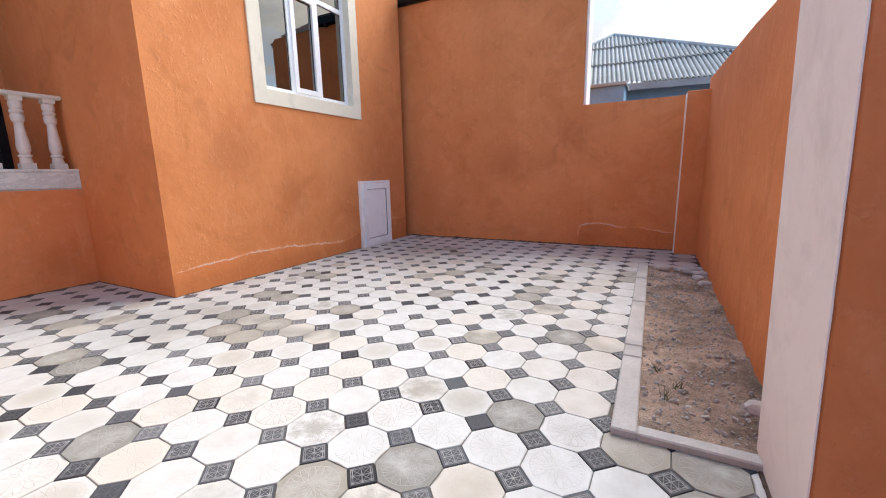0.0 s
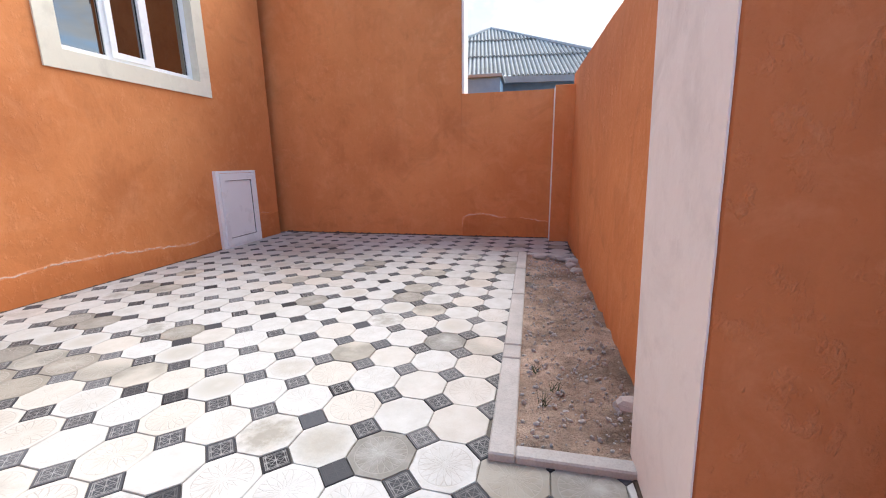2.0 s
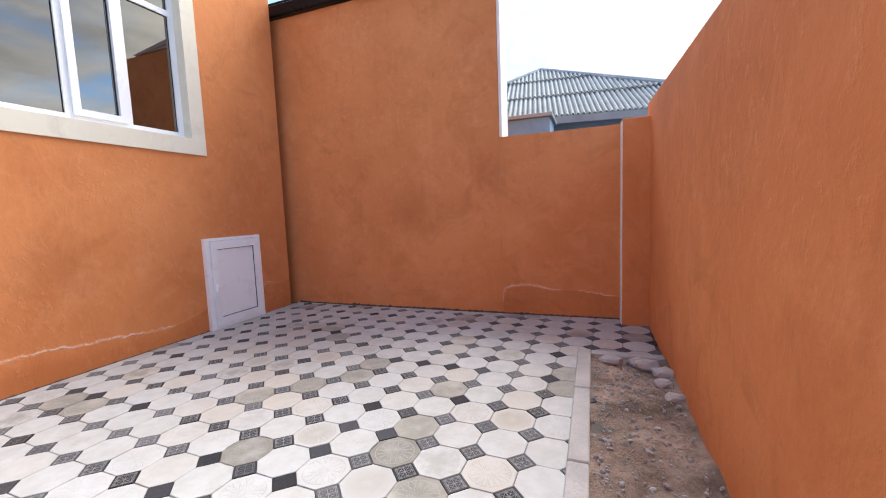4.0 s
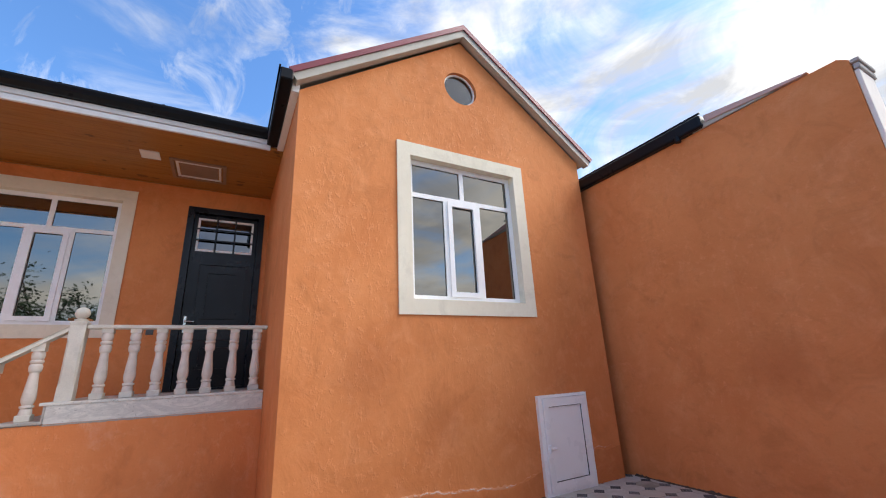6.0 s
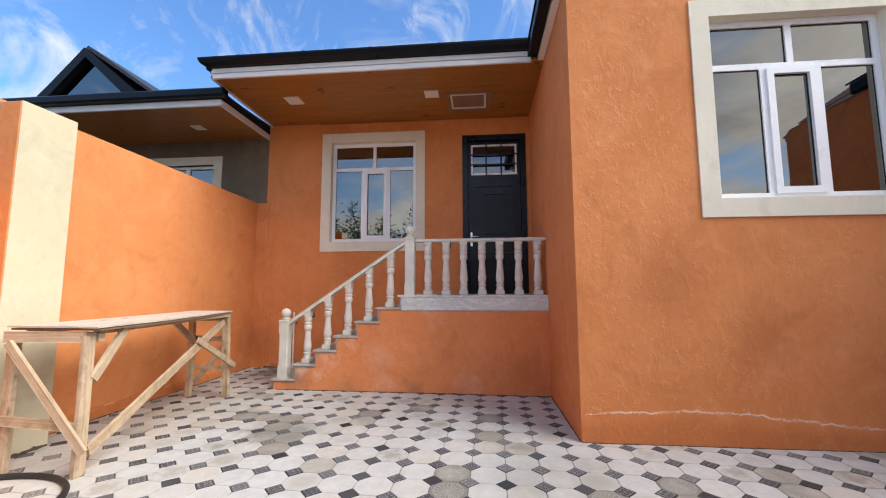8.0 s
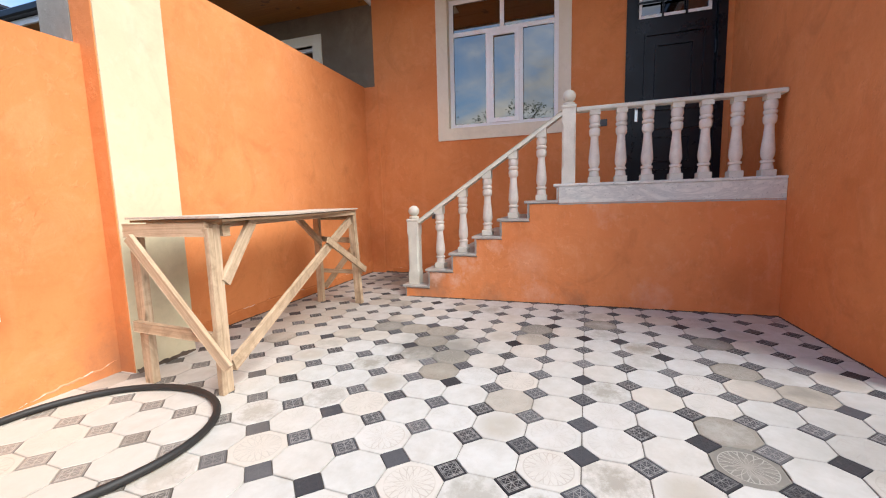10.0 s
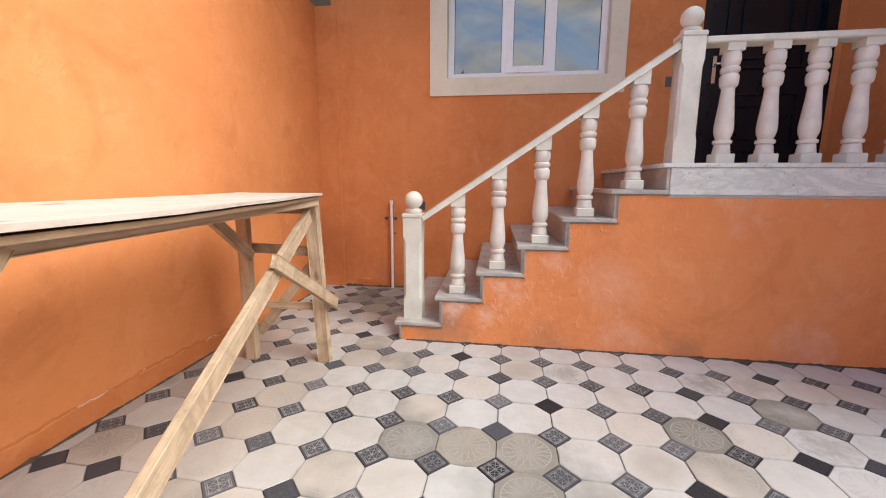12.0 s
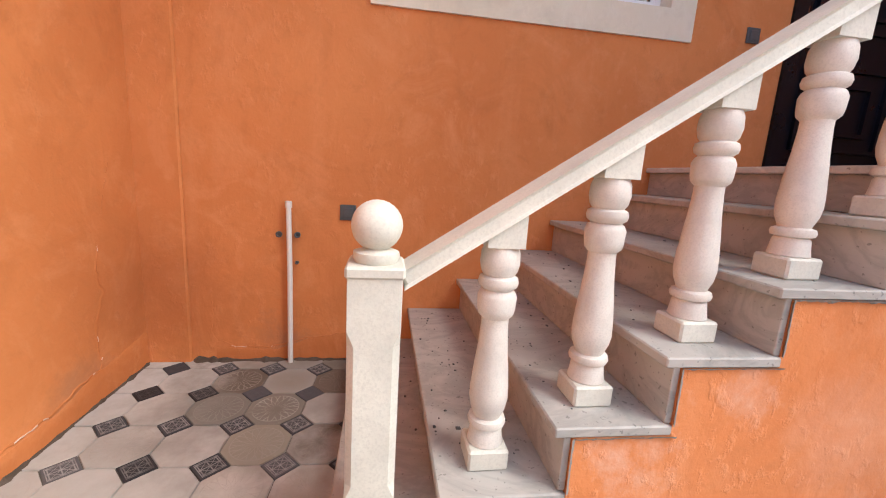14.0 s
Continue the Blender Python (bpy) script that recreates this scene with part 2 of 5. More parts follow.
def octagon_tile():
    k, u, v, rnd = tile_nodes("white_octagon_tile")
    r = k.op("SQRT", k.op("ADD", k.op("MULTIPLY", u, u), k.op("MULTIPLY", v, v)))
    a = k.op("ARCTAN2", v, u)
    rnd2 = k.op("FRACT", k.op("MULTIPLY", rnd, 37.7))
    rnd3 = k.op("FRACT", k.op("MULTIPLY", rnd, 113.3))
    area = k.noise(0.55, 4, 0.6)
    cloud = k.noise(9, 5, 0.65)
    fine = k.noise(120, 3, 0.6)
    c = k.mix(k.span(cloud, 0.35, 0.75), (0.525, 0.53, 0.515), (0.425, 0.42, 0.392))
    c = k.mix(k.span(rnd2, 0.0, 1.0, 0, 0.45), c, (0.585, 0.59, 0.59))
    c = k.mix(k.span(rnd3, 0.55, 1.0, 0, 0.6), c, (0.535, 0.465, 0.375))
    c = k.mix(k.op("MULTIPLY", k.span(area, 0.5, 0.66), 0.22), c, (0.52, 0.40, 0.31))
    # tiles with a brown worn ring, and worn, damp or mossy ones
    rnd4 = k.op("FRACT", k.op("MULTIPLY", rnd, 211.9))
    halo = k.op("MULTIPLY", k.span(rnd4, 0.88, 0.95), k.span(k.op("ADD", r, k.op("MULTIPLY", k.noise(9, 6, 0.75), 0.8)), 0.88, 0.55))
    c = k.mix(k.op("MULTIPLY", halo, k.span(r, 0.0, 0.42, 0.35, 0.75)), c, (0.34, 0.30, 0.235))
    worn = k.op("MULTIPLY", k.span(rnd, 0.90, 0.97), k.span(k.op("ADD", k.op("MULTIPLY", r, 0.5), k.op("MULTIPLY", k.noise(16, 5, 0.7), 0.9)), 0.72, 0.50))
    c = k.mix(k.op("MULTIPLY", worn, 0.65), c, (0.24, 0.225, 0.185))
    soiled = k.op("MULTIPLY", k.span(rnd3, 0.90, 0.93), k.span(k.noise(1.3, 3, 0.6), 0.40, 0.54))
    c = k.mix(k.op("MULTIPLY", soiled, k.span(cloud, 0.25, 0.6, 0.45, 0.85)), c, (0.21, 0.205, 0.175))
    film = k.span(k.noise(2.2, 6, 0.7, distort=0.8), 0.54, 0.72, 0.0, 0.32)
    c = k.mix(film, c, (0.33, 0.30, 0.255))
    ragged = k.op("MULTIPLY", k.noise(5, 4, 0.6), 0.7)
    # the (-4.6, -1.6) patch holds dirt plus the bench's shadow, painted into the tiles
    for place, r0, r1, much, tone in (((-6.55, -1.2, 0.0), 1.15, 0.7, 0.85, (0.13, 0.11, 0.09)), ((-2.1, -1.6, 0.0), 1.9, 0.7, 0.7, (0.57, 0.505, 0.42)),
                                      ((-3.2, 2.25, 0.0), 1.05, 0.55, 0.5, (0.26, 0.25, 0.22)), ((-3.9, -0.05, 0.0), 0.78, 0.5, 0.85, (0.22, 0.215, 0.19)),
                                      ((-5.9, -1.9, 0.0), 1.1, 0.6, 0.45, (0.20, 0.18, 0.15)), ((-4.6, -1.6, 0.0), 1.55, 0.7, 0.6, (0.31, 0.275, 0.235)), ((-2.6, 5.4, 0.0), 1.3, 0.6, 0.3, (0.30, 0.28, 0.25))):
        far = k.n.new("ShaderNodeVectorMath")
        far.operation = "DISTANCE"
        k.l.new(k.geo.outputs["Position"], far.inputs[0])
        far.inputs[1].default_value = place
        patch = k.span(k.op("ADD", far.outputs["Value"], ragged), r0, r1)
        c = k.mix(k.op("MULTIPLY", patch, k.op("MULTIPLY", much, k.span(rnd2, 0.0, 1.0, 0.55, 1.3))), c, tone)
    mask = None
    for m, n in SOILED:
        far = k.n.new("ShaderNodeVectorMath")
        far.operation = "DISTANCE"
        k.l.new(k.geo.outputs["Position"], far.inputs[0])
        far.inputs[1].default_value = (*spot(m + 0.5, n + 0.5), 0.0)
        one = k.span(far.outputs["Value"], 0.134, 0.130)
        mask = one if mask is None else k.op("MAXIMUM", mask, one)
    c = k.mix(k.op("MULTIPLY", mask, k.span(k.op("ADD", cloud, k.op("MULTIPLY", r, 0.5)), 0.40, 0.75, 0.5, 0.92)), c, k.mix(rnd4, (0.16, 0.158, 0.145), (0.265, 0.24, 0.195)))
    grit = k.span(k.noise(46, 4, 0.6), 0.62, 0.8, 0, 0.35)
    c = k.mix(grit, c, (0.36, 0.34, 0.30))
    # pressed rosette
    bend = k.op("MULTIPLY", k.op("SQRT", r), 9.0)
    arm = k.op("MULTIPLY", a, 8.0)
    left = k.span(k.op("ABSOLUTE", k.op("SINE", k.op("ADD", arm, bend))), 0.30, 0.10)
    right = k.span(k.op("ABSOLUTE", k.op("SINE", k.op("SUBTRACT", arm, bend))), 0.30, 0.10)
    rim = k.span(k.op("ABSOLUTE", k.op("SUBTRACT", r, 0.40)), 0.012, 0.006)
    line = k.op("MAXIMUM", k.op("MULTIPLY", k.op("MAXIMUM", left, right), k.span(r, 0.41, 0.40)), rim)
    line = k.op("MULTIPLY", line, k.span(r, 0.03, 0.07))
    line = k.op("MULTIPLY", line, k.op("MAXIMUM", k.span(rnd2, 0.40, 0.70), mask))
    line = k.op("MULTIPLY", line, k.span(cloud, 0.36, 0.56))
    c = k.mix(k.op("MULTIPLY", line, k.span(rnd3, 0.3, 0.9, 0.25, 0.75)), c, k.mix(k.op("MAXIMUM", mask, k.span(rnd3, 0.80, 0.86)), (0.36, 0.33, 0.285), (0.42, 0.405, 0.37)))
    edge = k.span(k.op("MAXIMUM", k.op("ABSOLUTE", u), k.op("ABSOLUTE", v)), 0.455, 0.495)
    c = k.mix(k.op("MULTIPLY", edge, k.span(cloud, 0.4, 0.7, 0.1, 0.7)), c, (0.26, 0.245, 0.22))
    h = k.op("ADD", k.op("MULTIPLY", fine, 0.25), k.op("MULTIPLY", line, -0.7))
    k.bump(k.op("ADD", h, k.op("MULTIPLY", cloud, 0.4)), 0.4, 0.004)
    return k.done(c, k.span(cloud, 0.3, 0.7, 0.55, 0.78), spec=0.35)


def square_tile():
    k, u, v, rnd = tile_nodes("dark_square_tile")
    rnd2 = k.op("FRACT", k.op("MULTIPLY", rnd, 57.1))
    dirt = k.noise(28, 4, 0.6)
    c = k.mix(rnd, (0.018, 0.019, 0.023), (0.075, 0.079, 0.090))
    c = k.mix(k.span(rnd2, 0.6, 1.0, 0, 0.6), c, (0.17, 0.172, 0.180))

    def lines(x, freq, w):
        return k.span(k.op("ABSOLUTE", k.op("SINE", k.op("MULTIPLY", x, freq))), w, w * 0.3)
    d1, d2 = k.op("ADD", u, v), k.op("SUBTRACT", u, v)
    g = k.op("MAXIMUM", k.op("MAXIMUM", lines(u, 9.425, 0.27), lines(v, 9.425, 0.27)), k.op("MAXIMUM", lines(d1, 9.425, 0.24), lines(d2, 9.425, 0.24)))
    m = k.op("MAXIMUM", k.op("ABSOLUTE", u), k.op("ABSOLUTE", v))
    inside = k.span(m, 0.385, 0.365)
    rim = k.op("MULTIPLY", k.span(m, 0.375, 0.395), k.span(m, 0.425, 0.405))
    g = k.op("MAXIMUM", k.op("MULTIPLY", g, inside), rim)
    g = k.op("MULTIPLY", g, k.span(rnd2, 0.12, 0.4, 0.05, 1.0))
    c = k.mix(k.op("MULTIPLY", g, k.span(dirt, 0.3, 0.6, 0.2, 0.95)), c, (0.33, 0.33, 0.325))
    c = k.mix(k.span(dirt, 0.6, 0.85, 0, 0.25), c, (0.30, 0.28, 0.25))
    far = k.n.new("ShaderNodeVectorMath")
    far.operation = "DISTANCE"
    k.l.new(k.geo.outputs["Position"], far.inputs[0])
    far.inputs[1].default_value = (-2.1, -1.6, 0.0)
    dust = k.span(k.op("ADD", far.outputs["Value"], k.op("MULTIPLY", k.noise(4, 5, 0.65), 0.9)), 1.9, 0.75, 0.0, 0.8)
    c = k.mix(k.op("MULTIPLY", dust, k.span(g, 0.0, 1.0, 0.55, 1.0)), c, (0.55, 0.49, 0.41))
    k.bump(k.op("ADD", g, k.op("MULTIPLY", dirt, 0.3)), 0.6, 0.003)
    return k.done(c, k.span(dirt, 0.3, 0.7, 0.5, 0.75), spec=0.25)


def soil_mat():
    k = Nodes("dry_soil")
    big, mid, fine = k.noise(2.6, 5, 0.6), k.noise(14, 5, 0.65), k.noise(90, 4, 0.65)
    c = k.mix(k.span(big, 0.35, 0.65), (0.17, 0.128, 0.10), (0.56, 0.42, 0.33))
    c = k.mix(k.span(mid, 0.48, 0.75, 0, 0.7), c, (0.14, 0.112, 0.092))
    c = k.mix(k.span(fine, 0.55, 0.8, 0, 0.6), c, (0.55, 0.47, 0.40))
    k.bump(k.op("ADD", mid, k.op("MULTIPLY", fine, 0.5)), 1.0, 0.035)
    return k.done(c, 0.95, spec=0.15)


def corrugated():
    """Weathered fibre-cement sheets; wave valleys are darkened in the colour so the ribs show."""
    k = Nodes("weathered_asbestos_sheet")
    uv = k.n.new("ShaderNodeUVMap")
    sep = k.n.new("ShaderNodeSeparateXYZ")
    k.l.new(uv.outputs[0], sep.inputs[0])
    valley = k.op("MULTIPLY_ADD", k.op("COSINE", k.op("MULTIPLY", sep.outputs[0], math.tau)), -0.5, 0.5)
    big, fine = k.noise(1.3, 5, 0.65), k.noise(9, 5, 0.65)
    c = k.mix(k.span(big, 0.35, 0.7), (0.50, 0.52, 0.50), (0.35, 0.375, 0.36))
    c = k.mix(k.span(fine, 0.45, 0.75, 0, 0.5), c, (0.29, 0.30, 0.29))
    valley_dark = k.span(k.op("ADD", valley, k.op("MULTIPLY", k.noise(4, 5, 0.7), 0.7)), 0.75, 1.25)
    c = k.mix(k.op("MULTIPLY", valley_dark, 0.85), c, (0.10, 0.108, 0.105))
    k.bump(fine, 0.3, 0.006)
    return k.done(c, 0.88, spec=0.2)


def glass_mat(name, tint, rough=0.02):
    """A tinted mirror-coated pane."""
    k = Nodes(name)
    wave = k.noise(1.6, 2, 0.5)
    k.bump(wave, 0.06, 0.01)
    k.b.inputs["Coat Weight"].default_value = 0.0
    return k.done(tint, rough, 1.0)


RUST, ASH, CHALK = (0.40, 0.125, 0.042), (0.34, 0.17, 0.10), (0.80, 0.50, 0.38)
ORANGE = plaster("orange_plaster", (0.74, 0.286, 0.104), (0.63, 0.220, 0.074), (0.785, 0.345, 0.158), 1.35, 0.40,
                 [((-3.86, 3.35, 1.35), 0.42, 0.1, 0.4, RUST), ((-3.86, 4.1, 0.9), 0.35, 0.1, 0.35, RUST), ((-2.0, 6.76, 1.25), 0.4, 0.1, 0.4, RUST),
                  ((-1.0, 6.76, 1.6), 0.3, 0.05, 0.35, RUST), ((-6.6, -2.1, 0.45), 0.5, 0.1, 0.45, RUST), ((-6.79, -1.95, 0.35), 0.4, 0.1, 0.4, RUST),
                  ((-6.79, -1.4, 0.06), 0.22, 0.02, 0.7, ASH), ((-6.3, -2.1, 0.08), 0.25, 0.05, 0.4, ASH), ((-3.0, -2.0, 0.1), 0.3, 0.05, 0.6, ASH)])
ROUGH = plaster("rough_orange_render", (0.79, 0.300, 0.115), (0.70, 0.235, 0.082), (0.83, 0.40, 0.22), 1.7, 0.32,
                [((-5.40, -0.62, 0.16), 0.26, 0.02, 0.75, (0.34, 0.19, 0.12)), ((-5.40, -0.55, 0.27), 0.13, 0.0, 0.8, CHALK), ((-5.40, -0.20, 0.42), 0.12, 0.0, 0.7, CHALK),
                 ((-5.40, -0.36, 0.20), 0.12, 0.0, 0.6, CHALK), ((-5.40, 0.10, 0.62), 0.12, 0.0, 0.5, CHALK), ((-5.40, 0.55, 0.10), 0.18, 0.0, 0.5, CHALK),
                 ((-5.40, 1.15, 0.92), 0.16, 0.0, 0.4, CHALK), ((-5.38, 1.6, 0.10), 0.20, 0.0, 0.5, CHALK), ((-5.40, 0.45, 0.45), 0.25, 0.0, 0.3, CHALK),
                 ((-5.38, 2.3, 0.25), 0.35, 0.05, 0.4, RUST), ((-5.38, 0.9, 0.04), 0.2, 0.0, 0.5, ASH), ((-5.38, 0.1, 0.03), 0.2, 0.0, 0.5, ASH)])
PILLAR = plaster("lumpy_orange_render", (0.62, 0.235, 0.092), (0.52, 0.182, 0.068), (0.68, 0.30, 0.145), 2.4, 0.25)
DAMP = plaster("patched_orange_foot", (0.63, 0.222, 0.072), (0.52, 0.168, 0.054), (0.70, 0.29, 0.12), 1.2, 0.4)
CREAM = plaster("cream_plaster", (0.82, 0.765, 0.625), (0.76, 0.70, 0.565), (0.86, 0.82, 0.71), 0.5)
PALE = plaster("pale_plaster", (0.91, 0.86, 0.80), (0.87, 0.81, 0.745), (0.93, 0.89, 0.845), 0.8)
YELLOW = plaster("yellowed_cream_plaster", (0.66, 0.60, 0.42), (0.58, 0.52, 0.36), (0.71, 0.66, 0.50), 0.6)
GREYPL = plaster("bare_cement", (0.33, 0.32, 0.29), (0.25, 0.24, 0.22), (0.42, 0.41, 0.38))
TAUPE = plaster("taupe_plaster", (0.20, 0.152, 0.108), (0.16, 0.12, 0.085), (0.25, 0.195, 0.145))
BEIGE = plaster("beige_plaster", (0.58, 0.48, 0.33), (0.50, 0.41, 0.28), (0.64, 0.55, 0.40))
BLUEPL = plaster("blue_grey_plaster", (0.21, 0.36, 0.50), (0.17, 0.30, 0.42), (0.28, 0.43, 0.55))
GREYEDGE = paint("grey_green_fascia", (0.36, 0.39, 0.38), 0.6, 0.2)
SALT = plaster("salt_bloom", (0.76, 0.60, 0.53), (0.70, 0.47, 0.37), (0.84, 0.76, 0.72))
BLOOM = plaster("pink_salt_bloom", (0.76, 0.36, 0.20), (0.70, 0.29, 0.125), (0.82, 0.54, 0.42))
PVC = paint("white_upvc", (0.91, 0.92, 0.93), 0.28, 0.03)
GASKET = paint("black_gasket", (0.02, 0.02, 0.022), 0.6)
GLASS = glass_mat("tinted_mirror_glass", (0.25, 0.238, 0.215))
ATTIC = glass_mat("attic_glass", (0.16, 0.155, 0.15), 0.12)
DARKGLASS = glass_mat("dark_glass", (0.13, 0.14, 0.16))
BLACK = paint("black_satin_paint", (0.007, 0.008, 0.014), 0.30, 0.3, spec=0.30, bump=0.06)
GUTTER = paint("black_gutter_metal", (0.007, 0.009, 0.013), 0.32, 0.25, spec=0.2)
WHITEMETAL = paint("white_metal", (0.78, 0.78, 0.78), 0.35, 0.08)
LIDPAINT = paint("brown_hatch_paint", (0.30, 0.19, 0.135), 0.45, 0.12)
MAROON = paint("maroon_sheet_metal", (0.25, 0.045, 0.062), 0.42, 0.2)
PINK = paint("faded_pink_sheet", (0.62, 0.42, 0.37), 0.5, 0.15)
SOFFIT = paint("grey_white_verge_board", (0.50, 0.47, 0.41), 0.6, 0.15, bump=0.1)
CEILWOOD = wood("varnished_ceiling_wood", (0.42, 0.19, 0.045), (0.30, 0.115, 0.024), "y", 0.32, 0.5)
PINE = wood("raw_pine", (0.67, 0.525, 0.375), (0.43, 0.305, 0.19), "u", 0.78, worn=0.6)
PLY = wood("scuffed_plywood", (0.66, 0.585, 0.51), (0.52, 0.44, 0.36), "x", 0.75, 0.5, worn=0.35)
PLYDARK = wood("brown_plywood", (0.42, 0.29, 0.18), (0.27, 0.175, 0.10), "x", 0.8, 0.5)
MARBLE = marble("pale_marble", (0.74, 0.735, 0.69), (0.52, 0.53, 0.51))
MARBLE2 = marble("grey_marble", (0.49, 0.462, 0.425), (0.35, 0.335, 0.31))
STONE = paint("pale_turned_stone", (0.79, 0.725, 0.655), 0.6, 0.2, bump=0.15, scale=9)
STONE2 = paint("cream_newel_stone", (0.76, 0.735, 0.645), 0.6, 0.2, bump=0.15, scale=6)
CEMENT = paint("cement_kerb", (0.52, 0.50, 0.48), 0.85, 0.25, spec=0.2, bump=0.5, scale=5)
GRIME = paint("dark_foot_dirt", (0.13, 0.10, 0.08), 0.95, 0.4, spec=0.1, bump=0.8, scale=16)
GROUT = paint("sandy_joint", (0.19, 0.17, 0.145), 0.95, 0.3, spec=0.1, bump=0.5, scale=12)
STREET = paint("dusty_asphalt", (0.10, 0.095, 0.088), 0.9, 0.3, spec=0.2, bump=0.5, scale=3)
RUBBER = paint("black_rubber", (0.020, 0.020, 0.020), 0.55, 0.25)
PLASTIC = paint("white_plastic", (0.80, 0.79, 0.76), 0.35, 0.05)
SOCKET = paint("grey_plastic", (0.09, 0.095, 0.10), 0.4, 0.15)
CHROME = paint("brushed_chrome", (0.70, 0.69, 0.67), 0.25, 0.08, metal=1.0)
ROOM = paint("dark_room_fill", (0.10, 0.09, 0.08), 0.9, 0.1)
DARKROOF = paint("charcoal_roof_sheet", (0.030, 0.030, 0.034), 0.45, 0.3)
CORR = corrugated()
BARK = paint("bark", (0.07, 0.055, 0.04), 0.9, 0.35, bump=0.6, scale=8)
LEAF = paint("green_leaf", (0.045, 0.085, 0.025), 0.55, 0.4, scale=6)
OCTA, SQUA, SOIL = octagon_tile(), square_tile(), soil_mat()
LAMP = bpy.data.materials.new("white_lamp_cover")
LAMP.use_nodes = True
LAMP.node_tree.nodes["Principled BSDF"].inputs["Base Color"].default_value = (0.85, 0.83, 0.80, 1)

# ---------------------------------------------------------------- builders
BASE = {}


def thing(name, base, label, category, kind="", group=""):
    ob = new(name)
    ob.location = base
    ob.empty_display_size = 0.1
    BASE[ob] = Vector(base)
    return tagged(ob, label, category, group, kind)


def to_mesh(name, bm, material, base, smooth=False):
    bmesh.ops.recalc_face_normals(bm, faces=bm.faces)
    bmesh.ops.translate(bm, verts=bm.verts, vec=-base)
    me = bpy.data.meshes.new(name)
    bm.to_mesh(me)
    bm.free()
    if smooth:
        me.shade_smooth()
        me.set_sharp_from_angle(angle=radians(40))
    me.materials.append(material)
    return me


def part(name, bm, material, parent, label="", smooth=False):
    """One mesh object, given in world metres, under a thing or under a part."""
    base = BASE[parent]
    ob = new(name, to_mesh(name, bm, material, base, smooth))
    ob.parent = parent
    BASE[ob] = base
    return tagged(ob, label)


def solid(name, bm, material, base, label, category, kind="", smooth=False, group=""):
    base = Vector(base)
    ob = new(name, to_mesh(name, bm, material, base, smooth))
    ob.location = base
    BASE[ob] = base
    return tagged(ob, label, category, group, kind)


def box(x0, x1, y0, y1, z0, z1, bevel=0.0, bm=None):
    """A box; with bevel its edges are rounded off."""
    one = bmesh.new()
    bmesh.ops.create_cube(one, size=1.0)
    for v in one.verts:
        v.co = Vector(((x0 + x1) / 2 + v.co.x * (x1 - x0), (y0 + y1) / 2 + v.co.y * (y1 - y0), (z0 + z1) / 2 + v.co.z * (z1 - z0)))
    if bevel:
        bmesh.ops.bevel(one, geom=one.edges[:], offset=bevel, segments=1, affect="EDGES", profile=0.7)
    return merge(bm, one)


def merge(bm, one):
    if bm is None:
        return one
    me = bpy.data.meshes.new("tmp")
    one.to_mesh(me)
    one.free()
    bm.from_mesh(me)
    bpy.data.meshes.remove(me)
    return bm


def plank(a, b, width, thick, up=(0, 0, 1), bevel=0.003, bm=None):
    """A board from a to b; width runs along up, as far as it stands square to the board."""
    a, b, up = Vector(a), Vector(b), Vector(up)
    d = (b - a).normalized()
    w = (up - d * up.dot(d)).normalized()
    s = d.cross(w)
    one = bmesh.new()
    bmesh.ops.create_cube(one, size=1.0)
    mid, ln = (a + b) / 2, (b - a).length
    for v in one.verts:
        v.co = mid + d * (v.co.x * ln) + w * (v.co.z * width) + s * (v.co.y * thick)
    if bevel:
        bmesh.ops.bevel(one, geom=one.edges[:], offset=bevel, segments=1, affect="EDGES")
    lay = one.loops.layers.uv.new("UVMap")
    for f in one.faces:
        for lp in f.loops:
            rel = lp.vert.co - mid
            lp[lay].uv = (rel.dot(d), rel.dot(w) + 0.7 * rel.dot(s))
    return merge(bm, one)


def plate(outline, holes, axis, front, back):
    """A flat plate with holes. Points are (along, z); axis 'x': plate stands at x = front..back, along is y; 'y': along is x; 'z': points are x, y."""
    bm = bmesh.new()

    def at(p, d):
        return {"x": (d, p[0], p[1]), "y": (p[0], d, p[1]), "z": (p[0], p[1], d)}[axis]
    edges = []
    for loop in [outline] + holes:
        vs = [bm.verts.new(at(p, front)) for p in loop]
        edges += [bm.edges.new((vs[i], vs[(i + 1) % len(vs)])) for i in range(len(vs))]
    bmesh.ops.triangle_fill(bm, edges=edges, use_beauty=True, use_dissolve=False)
    faces = bm.faces[:]
    ext = bmesh.ops.extrude_face_region(bm, geom=faces, use_keep_orig=True)
    far = [g for g in ext["geom"] if isinstance(g, bmesh.types.BMVert)]
    d = back - front
    bmesh.ops.translate(bm, verts=far, vec={"x": (d, 0, 0), "y": (0, d, 0), "z": (0, 0, d)}[axis])
    return bm


def rect(a, b, c, d):
    return [(a, c), (b, c), (b, d), (a, d)]


def circle(cx, cy, r, n=32):
    return [(cx + r * math.cos(i * math.tau / n), cy + r * math.sin(i * math.tau / n)) for i in range(n)]


def lathe(profile, centre, seg=20):
    """A turned body: (radius, z) from the bottom to the top."""
    bm = bmesh.new()
    rings = [[bm.verts.new((centre[0] + r * math.cos(i * math.tau / seg), centre[1] + r * math.sin(i * math.tau / seg), z)) for i in range(seg)] for r, z in profile]
    for lo, hi in zip(rings, rings[1:]):
        for i in range(seg):
            bm.faces.new((lo[i], lo[(i + 1) % seg], hi[(i + 1) % seg], hi[i]))
    bm.faces.new(rings[0][::-1])
    bm.faces.new(rings[-1])
    return bm


